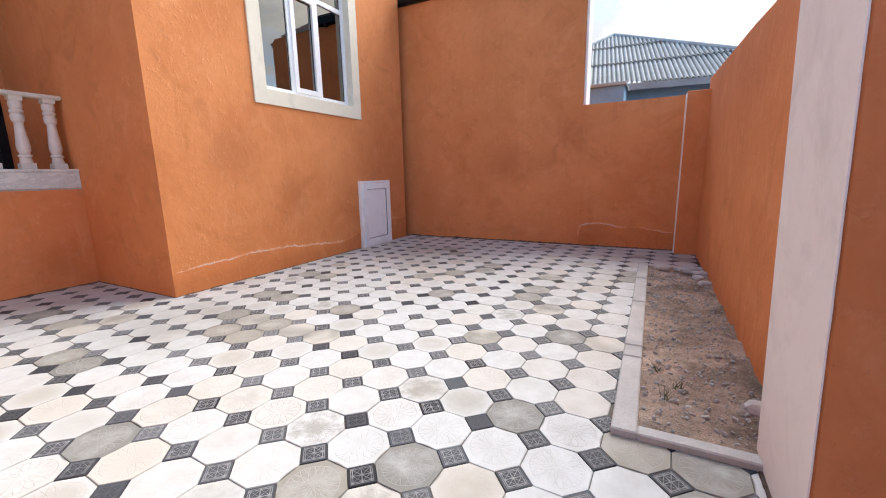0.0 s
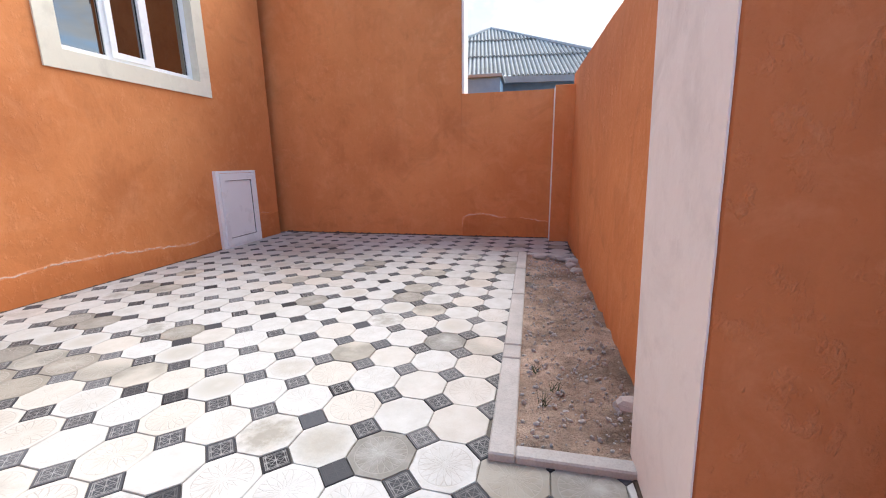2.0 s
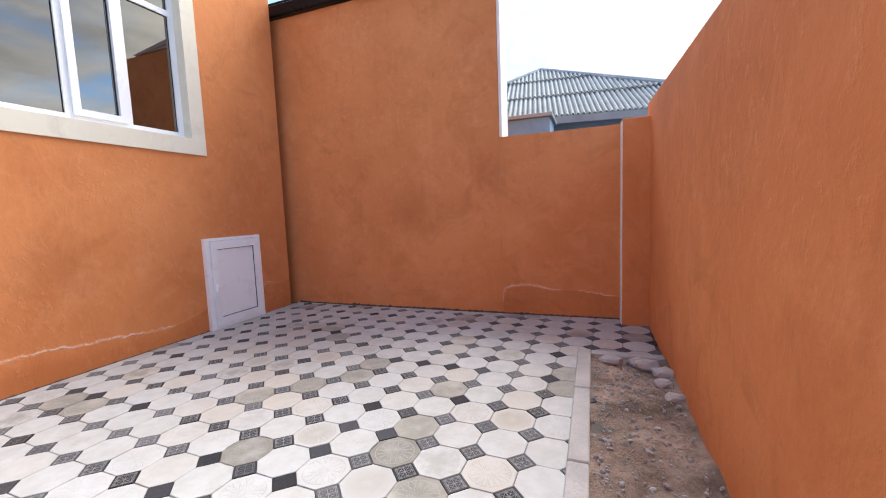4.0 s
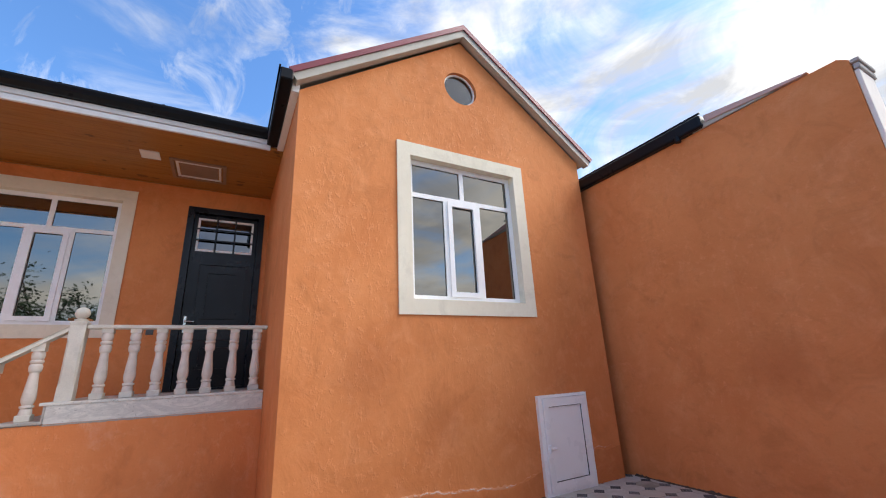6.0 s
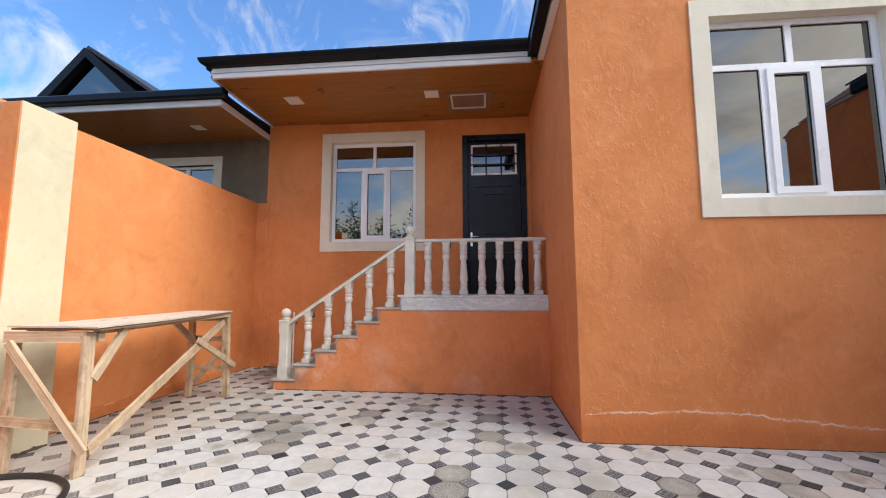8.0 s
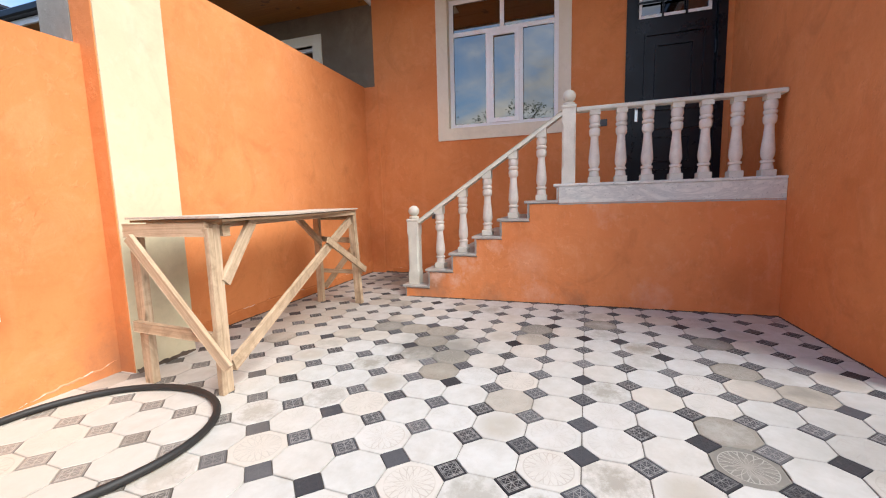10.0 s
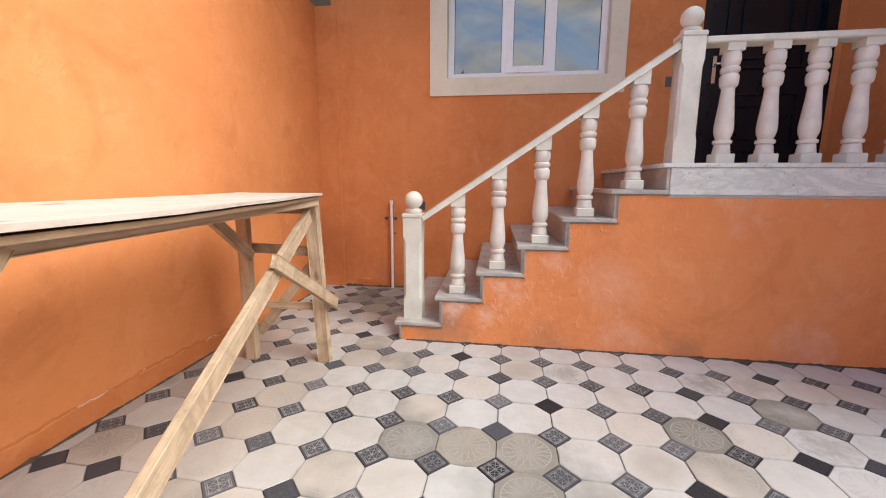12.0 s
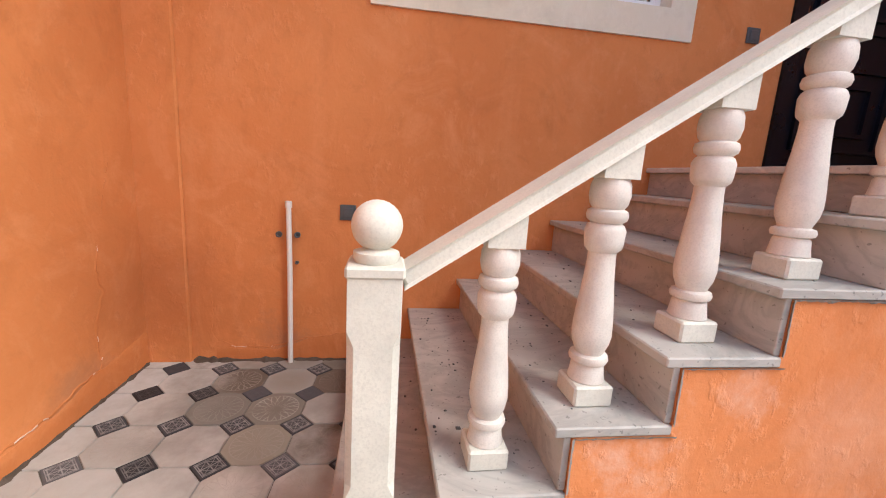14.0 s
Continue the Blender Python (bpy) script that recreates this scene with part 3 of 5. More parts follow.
def tube(points, radius, seg=10, closed=False, bm=None):
    """A pipe along points."""
    one = bmesh.new()
    pts = [Vector(p) for p in points]
    rings = []
    for i, p in enumerate(pts):
        if closed:
            d = pts[(i + 1) % len(pts)] - pts[i - 1]
        else:
            d = pts[min(i + 1, len(pts) - 1)] - pts[max(i - 1, 0)]
        d.normalize()
        s = d.orthogonal() if abs(d.z) > 0.9 else d.cross(Vector((0, 0, 1)))
        s.normalize()
        t = s.cross(d)
        rings.append([one.verts.new(p + (s * math.cos(j * math.tau / seg) + t * math.sin(j * math.tau / seg)) * radius) for j in range(seg)])
    for a, b in zip(rings, rings[1:] + (rings[:1] if closed else [])):
        for j in range(seg):
            one.faces.new((a[j], a[(j + 1) % seg], b[(j + 1) % seg], b[j]))
    if not closed:
        one.faces.new(rings[0][::-1])
        one.faces.new(rings[-1])
    return merge(bm, one)


def wavy(a, b, step, amp, seed):
    """A run of (along, height offset) with an uneven line."""
    n = int((b - a) / step)
    return [(a + (b - a) * i / n, amp * noise.noise((i * 0.37 + seed, seed, 0)) + amp * 0.4 * noise.noise((i * 1.3 + seed, 3, 0))) for i in range(n + 1)]

# ---------------------------------------------------------------- ground
g = plate(rect(-400, 400, -400, 400), [], "z", -0.06, -0.3)
solid("ground", g, STREET, (0, 0, 0), "dusty grey street ground reaching far off", "ground", "structure")

# ---------------------------------------------------------------- walls of the yard
HATCH = (5.335, 6.09, 0.0, 1.012)
W1 = (3.853, 5.338, 2.065, 3.755)
W2 = (-0.795, 0.700, 2.095, 3.845)
DOOR = (1.50, 2.53, LAND, 3.875)
ROUND = (4.62, 4.92, 0.245)

front = plate([(NY, -0.3), (6.60, -0.3), (6.60, 4.24), (4.66, GABLE_TOP), (NY, 4.24)],
              [rect(*W1[:2], *W1[2:]), circle(*ROUND, 40)], "x", GX, GX - 0.30)
solid("wall_gable", front, ORANGE, (GX, 4.6, 0), "orange rendered gable wall with a salt-stained foot", "wall", "structure")
nook = plate([(GX - 0.303, -0.3), (WX + 0.003, -0.3), (WX + 0.003, 4.35), (GX - 0.303, 4.25)], [], "y", NY + 0.002, NY + 0.28)
solid("wall_porch_side", nook, ORANGE, (-5.3, NY, 0), "orange rendered side wall of the gable wing", "wall", "structure")
side = plate([(GX - 0.303, -0.3), (-9.6, -0.3), (-9.6, 4.25), (GX - 0.303, 4.25)], [], "y", 6.598, 6.32)
solid("wall_wing_side", side, ORANGE, (-6, 6.6, 0), "orange rendered wing side facing the narrow gap", "wall", "structure")
dw = plate([(-1.94, -0.3), (3.2, -0.3), (3.2, 4.45), (-1.94, 4.45)], [rect(*W2[:2], *W2[2:]), rect(*DOOR[:2], *DOOR[2:])], "x", WX, WX - 0.30)
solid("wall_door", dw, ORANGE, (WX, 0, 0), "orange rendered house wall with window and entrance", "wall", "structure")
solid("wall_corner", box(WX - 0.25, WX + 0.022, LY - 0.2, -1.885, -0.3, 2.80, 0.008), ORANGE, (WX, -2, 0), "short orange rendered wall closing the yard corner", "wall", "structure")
# added solid boxes behind the panes, the rooms' lack of light painted as dark colour
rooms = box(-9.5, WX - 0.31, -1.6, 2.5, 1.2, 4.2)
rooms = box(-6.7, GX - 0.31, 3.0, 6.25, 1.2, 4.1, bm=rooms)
solid("wall_inner", rooms, ROOM, (-7, 2, 1.2), "solid box painted dark for the unlit room behind the panes", "wall", "structure")
solid("wall_house_back", box(-9.9, -9.6, -1.9, 6.6, -0.3, 4.4), ORANGE, (-9.7, 2, 0), "orange rendered rear wall of the house", "wall", "structure")

# tall neighbouring wall at the back and the low wall beside it
back = plate([(-9.9, -0.3), (-0.912, -0.3), (-0.912, 3.79), (-0.98, 3.845), (-1.9, 3.845), (-9.9, 3.845)], [], "y", BY, BY + 0.35)
solid("wall_back", back, ORANGE, (-2.4, BY, 0), "tall plain orange rendered wall at the end of the yard", "wall", "structure")
low = plate([(-0.910, -0.3), (0.95, -0.3), (0.95, 2.05), (0.2, 2.015), (-0.910, 2.01)], [], "y", BY + 0.002, BY + 0.25)
solid("wall_back_low", low, ORANGE, (0, BY, 0), "low orange rendered wall at the yard end", "wall", "structure")
solid("trim_wall_end", box(-0.910, -0.876, BY + 0.02, BY + 0.36, 2.015, 3.685, 0.004), PALE, (-0.87, BY, 2), "white painted end of the tall wall", "trim", "structure")
cap = box(-0.905, -0.862, BY + 0.01, BY + 0.40, 3.688, 3.745, 0.008)
cap = box(-0.909, -0.85, BY - 0.005, BY + 0.38, 3.748, 3.785, 0.006, cap)
solid("capstone", cap, CEMENT, (-0.88, BY, 3.7), "small weathered capstone on the tall wall's end", "capstone")

bm = box(0.345, 0.93, 6.56, BY, -0.3, 2.03, 0.006)
solid("pilaster_corner", bm, ORANGE, (0.6, 6.5, 0), "orange rendered corner pilaster", "pilaster", "structure")
bm = box(0.337, 0.3455, 6.565, BY, 0.0, 2.012)
solid("trim_pilaster", bm, PALE, (0.34, 6.5, 0), "pale painted stripe on the corner pilaster", "trim", "structure")

street = plate([(2.3, -0.3), (6.8, -0.3), (6.8, 2.19), (4.2, 2.05), (2.3, 1.90)], [], "x", RX, RX + 0.28)
solid("wall_street", street, ORANGE, (RX, 4.4, 0), "orange rendered street wall beside the planting bed", "wall", "structure")
col = box(0.452, 0.98, 1.847, 2.36, -0.3, 3.1, 0.008)
for v in col.verts:
    v.co.x -= 0.03 * (v.co.z - 0.7)
solid("pillar_gate", col, PILLAR, (0.65, 2.0, 0), "orange rendered gate pillar with rough relief", "pillar", "structure")
bm = bmesh.new()
pz = wavy(0.0, 3.1, 0.05, 0.006, 4)
vs = [[bm.verts.new((0.448, 1.8455 + d, z)), bm.verts.new((0.448, 2.358, z)), bm.verts.new((0.453, 1.847 + d, z)), bm.verts.new((0.453, 2.358, z))] for z, d in pz]
for p, q in zip(vs, vs[1:]):
    bm.faces.new((p[0], p[1], q[1], q[0]))
    bm.faces.new((p[0], q[0], q[2], p[2]))
    bm.faces.new((p[1], p[3], q[3], q[1]))
bm.faces.new([vs[-1][i] for i in (0, 1, 3, 2)])
for v in bm.verts:
    v.co.x -= 0.03 * (v.co.z - 0.7)
solid("trim_gate_pillar", bm, PALE, (0.45, 2, 0), "pale pinkish white painted face of the gate pillar", "trim", "structure")

# street side behind the camera
solid("pillar_gate_far", box(0.47, 0.90, -1.62, -1.2, -0.3, 3.1, 0.008), ORANGE, (0.65, -1.4, 0), "orange rendered far gate pillar", "pillar", "structure")
solid("wall_street_far", box(RX, RX + 0.28, -2.35, -1.622, -0.3, 2.1), ORANGE, (RX, -2, 0), "orange rendered street wall past the gate", "wall", "structure")

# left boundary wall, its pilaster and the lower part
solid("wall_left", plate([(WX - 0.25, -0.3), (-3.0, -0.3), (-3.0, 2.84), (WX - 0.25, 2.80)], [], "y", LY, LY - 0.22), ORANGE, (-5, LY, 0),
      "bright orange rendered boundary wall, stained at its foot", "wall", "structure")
solid("wall_left_low", plate([(-2.995, -0.3), (0.86, -0.3), (0.86, 2.06), (-2.995, 2.09)], [], "y", -2.0, -2.2), ORANGE, (-1.2, -2, 0),
      "low bright orange rendered boundary wall", "wall", "structure")
solid("pilaster_left", box(-3.415, -2.975, -2.06, -1.868, -0.3, 2.80, 0.006), ORANGE, (-3.27, -1.95, 0), "orange sided pilaster on the boundary wall", "pilaster", "structure")
solid("trim_pilaster_left", box(-3.418, -2.980, -1.869, -1.861, 0.0, 2.803), YELLOW, (-3.27, -1.88, 0), "cream painted face of the boundary pilaster", "trim", "structure")
solid("wall_left_end", box(-3.415, -2.972, -2.34, -2.062, 2.0, 2.81), GREYPL, (-3.27, -2.2, 2), "bare grey cement end of the higher boundary wall", "wall", "structure")

# ---------------------------------------------------------------- salt lines and patched feet of the walls


def along(knots, x):
    """A smooth height through (x, z) knots."""
    for (xa, za), (xb, zb) in zip(knots, knots[1:]):
        if x <= xb:
            f = min(max((x - xa) / (xb - xa), 0.0), 1.0)
            return za + (zb - za) * f * f * (3 - 2 * f)
    return knots[-1][1]


def salt(name, axis, plane, path, thick, seed, label, side=1, gaps=-0.3, flakes=0.42, skin=None):
    """A pink bloom with a broken white crust on it, along (run, z) points on a wall; flakes: how broken the crust is."""
    def at(q, z, out):
        return (plane + out * side, q, z) if axis == "x" else (q, plane + out * side, z)

    pts = []
    for (qa, za), (qb, zb) in zip(path, path[1:]):
        n = max(int(math.hypot(qb - qa, zb - za) / 0.012), 2)
        pts += [(qa + (qb - qa) * i / n, za + (zb - za) * i / n) for i in range(n)]
    pts.append(path[-1])
    line = []
    for i, (q, z) in enumerate(pts):
        qa, za = pts[max(i - 3, 0)]
        qb, zb = pts[min(i + 3, len(pts) - 1)]
        ln = max(math.hypot(qb - qa, zb - za), 1e-6)
        nq, nz = -(zb - za) / ln, (qb - qa) / ln
        off = 0.016 * noise.noise((i * 0.05, seed, 0)) + 0.013 * noise.noise((i * 0.19, seed, 3)) + 0.007 * noise.noise((i * 0.8, seed, 5))
        line.append((q + nq * off, z + nz * off, nq, nz))

    def strip(width, out, cut, s2):
        bm, rows = bmesh.new(), []
        for i, (q, z, nq, nz) in enumerate(line):
            ends = min(1.0, 0.15 + min(i, len(line) - 1 - i) / 14)
            up = width * ends * (0.35 + 0.9 * abs(noise.noise((i * 0.14, seed, s2))) + 0.3 * abs(noise.noise((i * 0.7, seed, s2 + 1))))
            lo = width * ends * (0.35 + 0.9 * abs(noise.noise((i * 0.12, seed, s2 + 2))) + 0.3 * abs(noise.noise((i * 0.6, seed, s2 + 4))))
            o = out * (0.6 + abs(noise.noise((i * 0.5, seed, 9))))
            rows.append([bm.verts.new(at(q + nq * w, z + nz * w, e)) for w, e in ((-lo, -0.004), (-lo * 0.3, o), (up * 0.4, o * 0.8), (up, -0.004))])
        for i, (a, b) in enumerate(zip(rows, rows[1:])):
            if noise.noise((i * 0.06, seed, s2 + 7)) + 0.5 * noise.noise((i * 0.33, seed, s2 + 8)) < cut:
                continue
            for j in range(3):
                bm.faces.new((a[j], a[j + 1], b[j + 1], b[j]))
        bmesh.ops.delete(bm, geom=[v for v in bm.verts if not v.link_faces], context="VERTS")
        return bm

    ob = solid(name, strip(thick, 0.003, gaps - 0.15, 20), skin or BLOOM, at(path[0][0], 0, 0), label, "salt stain", "structure", True)
    part("crust", strip(thick * 0.42, 0.005, gaps + flakes, 40), SALT, ob, "white flaking salt crust")
    return ob


def grime(axis, plane, run, side, seed, height=0.022, lean=lambda q: 0.0):
    """A ragged fillet of dirt where a wall meets the paving."""
    bm, rows = bmesh.new(), []
    for i, (q, d) in enumerate(wavy(*run, 0.025, 1.0, seed)):
        h = height * (0.25 + 0.9 * abs(d) + 0.35 * abs(noise.noise((i * 0.9, seed, 1))))
        base = plane + lean(q)
        rows.append([bm.verts.new((base + o * side, q, z) if axis == "x" else (q, base + o * side, z)) for o, z in ((h * 1.3 + 0.006, -0.004), (h * 0.5 + 0.006, h * 0.4), (0.008, h * 0.8), (-0.004, h))])
    for a, b in zip(rows, rows[1:]):
        for j in range(3):
            bm.faces.new((a[j], a[j + 1], b[j + 1], b[j]))
    solid("foot_dirt", bm, GRIME, ((plane, run[0], 0) if axis == "x" else (run[0], plane, 0)), "dark dirt and mortar crumbs along the wall's foot", "dirt", "structure")


GABLE_LINE = [(2.62, 0.225), (2.9, 0.25), (3.5, 0.268), (3.9, 0.262), (4.3, 0.225), (4.57, 0.198), (4.86, 0.165), (5.05, 0.19), (5.32, 0.25)]
salt("salt_gable", "x", GX, [(y, along(GABLE_LINE, y)) for y in np.linspace(2.64, 4.98, 40)], 0.046, 11, "pink and white salt crust along the gable wall's foot", 1, -0.5)
salt("salt_gable", "x", GX, [(y, along(GABLE_LINE, y)) for y in np.linspace(5.0, 5.33, 8)], 0.011, 13, "faint salt line running up to the small door", 1, -0.1)
salt("salt_hatch", "x", GX, [(6.12, 0.36), (6.22, 0.385), (6.32, 0.36), (6.45, 0.38)], 0.020, 5, "whitish salt crust beside the small door", 1, -0.4)
salt("salt_back", "y", BY, [(-0.915, 0.13), (-0.905, 0.20), (-0.88, 0.28), (-0.80, 0.325), (-0.64, 0.335), (-0.49, 0.33), (-0.36, 0.295), (-0.26, 0.29)], 0.044, 21, "white salt crust on the back wall", -1, -0.5)
salt("salt_back", "y", BY, [(-0.08, 0.30), (0.06, 0.285), (0.18, 0.25), (0.325, 0.235)], 0.036, 31, "white salt crust on the back wall beside the pilaster", -1, -0.5)
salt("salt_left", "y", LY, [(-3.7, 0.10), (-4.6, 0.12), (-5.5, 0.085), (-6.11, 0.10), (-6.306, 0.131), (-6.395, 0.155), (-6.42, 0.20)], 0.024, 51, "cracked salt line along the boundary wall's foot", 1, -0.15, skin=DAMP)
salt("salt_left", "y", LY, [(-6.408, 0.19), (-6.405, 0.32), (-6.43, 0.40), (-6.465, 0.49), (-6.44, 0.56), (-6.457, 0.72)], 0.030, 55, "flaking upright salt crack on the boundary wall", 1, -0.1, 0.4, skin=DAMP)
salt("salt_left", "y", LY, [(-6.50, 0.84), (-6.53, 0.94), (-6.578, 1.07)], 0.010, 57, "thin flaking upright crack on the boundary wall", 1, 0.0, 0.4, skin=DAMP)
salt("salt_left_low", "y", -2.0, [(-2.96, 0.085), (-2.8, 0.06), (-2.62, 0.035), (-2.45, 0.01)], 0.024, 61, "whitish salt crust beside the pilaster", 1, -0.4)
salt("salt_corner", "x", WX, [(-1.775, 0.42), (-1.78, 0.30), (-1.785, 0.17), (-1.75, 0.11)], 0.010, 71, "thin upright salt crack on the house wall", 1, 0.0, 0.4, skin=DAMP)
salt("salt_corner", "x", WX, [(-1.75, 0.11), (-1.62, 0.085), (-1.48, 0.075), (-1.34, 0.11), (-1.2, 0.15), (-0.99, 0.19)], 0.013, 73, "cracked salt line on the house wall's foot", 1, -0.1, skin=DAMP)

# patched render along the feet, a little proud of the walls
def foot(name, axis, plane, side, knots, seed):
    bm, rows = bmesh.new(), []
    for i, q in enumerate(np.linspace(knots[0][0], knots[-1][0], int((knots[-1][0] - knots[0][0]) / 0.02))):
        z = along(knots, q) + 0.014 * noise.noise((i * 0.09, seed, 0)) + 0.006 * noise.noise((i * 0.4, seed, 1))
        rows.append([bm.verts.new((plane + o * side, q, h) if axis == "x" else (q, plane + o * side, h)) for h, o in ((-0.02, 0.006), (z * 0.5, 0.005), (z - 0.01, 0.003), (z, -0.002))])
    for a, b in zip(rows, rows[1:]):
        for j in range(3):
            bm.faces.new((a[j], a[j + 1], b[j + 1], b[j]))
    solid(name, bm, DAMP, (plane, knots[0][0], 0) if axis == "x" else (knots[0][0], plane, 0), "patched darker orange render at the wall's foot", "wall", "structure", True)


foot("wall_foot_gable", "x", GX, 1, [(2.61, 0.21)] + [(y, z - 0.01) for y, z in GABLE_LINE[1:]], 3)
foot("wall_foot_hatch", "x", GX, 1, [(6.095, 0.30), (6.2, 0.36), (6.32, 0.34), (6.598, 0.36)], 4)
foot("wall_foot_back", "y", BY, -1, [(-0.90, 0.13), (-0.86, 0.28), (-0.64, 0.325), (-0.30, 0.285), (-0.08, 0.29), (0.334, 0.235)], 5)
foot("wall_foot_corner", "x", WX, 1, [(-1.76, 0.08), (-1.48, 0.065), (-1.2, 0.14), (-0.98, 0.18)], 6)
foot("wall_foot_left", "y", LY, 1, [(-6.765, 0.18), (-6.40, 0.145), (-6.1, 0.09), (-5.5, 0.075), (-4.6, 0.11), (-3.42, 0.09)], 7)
grime("x", GX, (NY, 5.33), 1, 2, 0.014)
grime("y", BY, (GX + 0.02, 0.335), -1, 4, 0.035)
grime("x", SX + 0.044, (-0.90, NY), 1, 6, 0.016, lambda q: 0.019 * (q + 0.95))
grime("y", LY, (WX + 0.03, -3.42), 1, 8, 0.018)
grime("x", WX, (-1.88, -0.96), 1, 9, 0.03)
grime("y", NY, (SX + 0.12, GX), -1, 10, 0.009)
grime("x", 0.466, (1.86, 2.25), -1, 12, 0.010)
grime("y", -1.861, (-3.41, -2.98), 1, 14, 0.035)

# ---------------------------------------------------------------- windows


def window(name, at, op, upper, m1, m2, label, trim=0.16):
    """A white two-row window: two panes above, two fixed panes and a narrow sash below, in a cream surround."""
    y0, y1, z0, z1 = op
    win = thing(name, (at, y0, z0), label, "window", "structure")
    sur = plate([(y0 - trim, z0 - trim), (y1 + trim * 0.95, z0 - trim), (y1 + trim * 0.95, z1 + trim), (y0 - trim, z1 + trim)], [rect(y0 + 0.004, y1 - 0.004, z0 + 0.004, z1 - 0.004)], "x", at + 0.016, at - 0.10)
    part("surround", sur, CREAM, win, "cream painted plaster surround")
    xf, xb = at - 0.085, at - 0.15
    a, b, c, d = y0 + 0.006, y1 - 0.006, z0 + 0.006, z1 - 0.006
    fw, mw = 0.058, 0.028
    tz = c + (d - c) * 0.735
    ym = upper
    holes = [rect(a + fw, ym - mw, tz + mw, d - fw), rect(ym + mw, b - fw, tz + mw, d - fw),
             rect(a + fw, m1 - mw, c + fw, tz - mw), rect(m1 + mw, m2 - mw, c + fw, tz - mw), rect(m2 + mw, b - fw, c + fw, tz - mw)]
    part("window_frame", plate(rect(a, b, c, d), holes, "x", xf, xb), PVC, win, "white plastic frame")
    sash = (m1 + mw - 0.006, m2 - mw + 0.006, c + fw - 0.006, tz - mw + 0.006)
    inner = (sash[0] + 0.058, sash[1] - 0.058, sash[2] + 0.058, sash[3] - 0.058)
    sh = part("sash", plate(rect(*sash[:2], *sash[2:]), [rect(*inner[:2], *inner[2:])], "x", xf + 0.018, xb), PVC, win, "white opening sash")
    part("seal", plate(rect(inner[0] - 0.004, inner[1] + 0.004, inner[2] - 0.004, inner[3] + 0.004), [rect(inner[0] + 0.005, inner[1] - 0.005, inner[2] + 0.005, inner[3] - 0.005)], "x", xb + 0.052, xb + 0.046), GASKET, sh)
    for h in (holes[0], holes[1], holes[2], holes[4], rect(*inner[:2], *inner[2:])):
        ys, zs = [p[0] for p in h], [p[1] for p in h]
        pane = part("pane", box(xb + 0.012, xb + 0.045, min(ys) - 0.003, max(ys) + 0.003, min(zs) - 0.003, max(zs) + 0.003), GLASS, win, "mirror-tinted glass pane")
        if h[0] != (inner[0], inner[2]):
            o = (min(ys) - 0.003, max(ys) + 0.003, min(zs) - 0.003, max(zs) + 0.003)
            part("seal", plate(rect(*o[:2], *o[2:]), [rect(o[0] + 0.008, o[1] - 0.008, o[2] + 0.008, o[3] - 0.008)], "x", xb + 0.049, xb + 0.046), GASKET, pane)
    return win


window("window_1", GX, W1, 4.585, 4.345, 4.805, "white plastic window with mirror panes in cream surround on the gable")
window("window_2", WX, W2, -0.045, -0.245, 0.205, "white plastic window with mirror panes in cream surround beside the entrance")

rw = thing("window_3", (GX, ROUND[0], ROUND[1]), "small round attic window with white rim in the gable", "window", "structure")
part("window_frame", plate(circle(ROUND[0], ROUND[1], 0.243, 40), [circle(ROUND[0], ROUND[1], 0.222, 40)], "x", GX - 0.045, GX - 0.12), PVC, rw)
part("pane", plate(circle(ROUND[0], ROUND[1], 0.224, 40), [], "x", GX - 0.062, GX - 0.08), ATTIC, rw, "grey attic pane")

# ---------------------------------------------------------------- small white service door
hd = thing("service_door", (GX, 5.7, 0.0), "low white plastic service door at the gable's foot", "door")
y0, y1, z0, z1 = HATCH
part("frame", plate(rect(y0, y1, 0.0, z1), [rect(y0 + 0.055, y1 - 0.03, 0.035, z1 - 0.03)], "x", GX + 0.045, GX + 0.001), PVC, hd)
leaf = part("leaf", plate(rect(y0 + 0.06, y1 - 0.034, 0.04, z1 - 0.034), [rect(y0 + 0.135, y1 - 0.115, 0.125, z1 - 0.125)], "x", GX + 0.060, GX + 0.004), PVC, hd)
part("panel", box(GX + 0.003, GX + 0.042, y0 + 0.13, y1 - 0.11, 0.12, z1 - 0.12), PVC, leaf, "flat white infill panel")
part("seal", plate(rect(y0 + 0.131, y1 - 0.111, 0.121, z1 - 0.121), [rect(y0 + 0.141, y1 - 0.121, 0.131, z1 - 0.131)], "x", GX + 0.050, GX + 0.043), GASKET, leaf)
hb = box(GX + 0.06, GX + 0.085, y0 + 0.075, y0 + 0.105, 0.42, 0.50, 0.004)
hb = plank((GX + 0.09, y0 + 0.09, 0.47), (GX + 0.09, y0 + 0.17, 0.47), 0.018, 0.014, bm=hb)
part("handle", hb, PVC, leaf, "white lever handle")

# ---------------------------------------------------------------- entrance door
ed = thing("entrance_door", (WX, 2.0, LAND), "closed black metal entrance door with grilled top light", "door")
y0, y1, z0, z1 = DOOR
part("frame", plate(rect(y0 - 0.012, y1 + 0.012, LAND + 0.001, z1 + 0.012), [rect(y0 + 0.075, y1 - 0.075, LAND + 0.03, z1 - 0.075)], "x", WX + 0.02, WX - 0.14), BLACK, ed)
lx = WX - 0.055
LT = (1.635, 2.395, 3.215, 3.735)
leaf = part("leaf", plate(rect(y0 + 0.08, y1 - 0.08, LAND + 0.035, z1 - 0.08), [rect(*LT[:2], *LT[2:])], "x", lx, lx - 0.05), BLACK, ed)
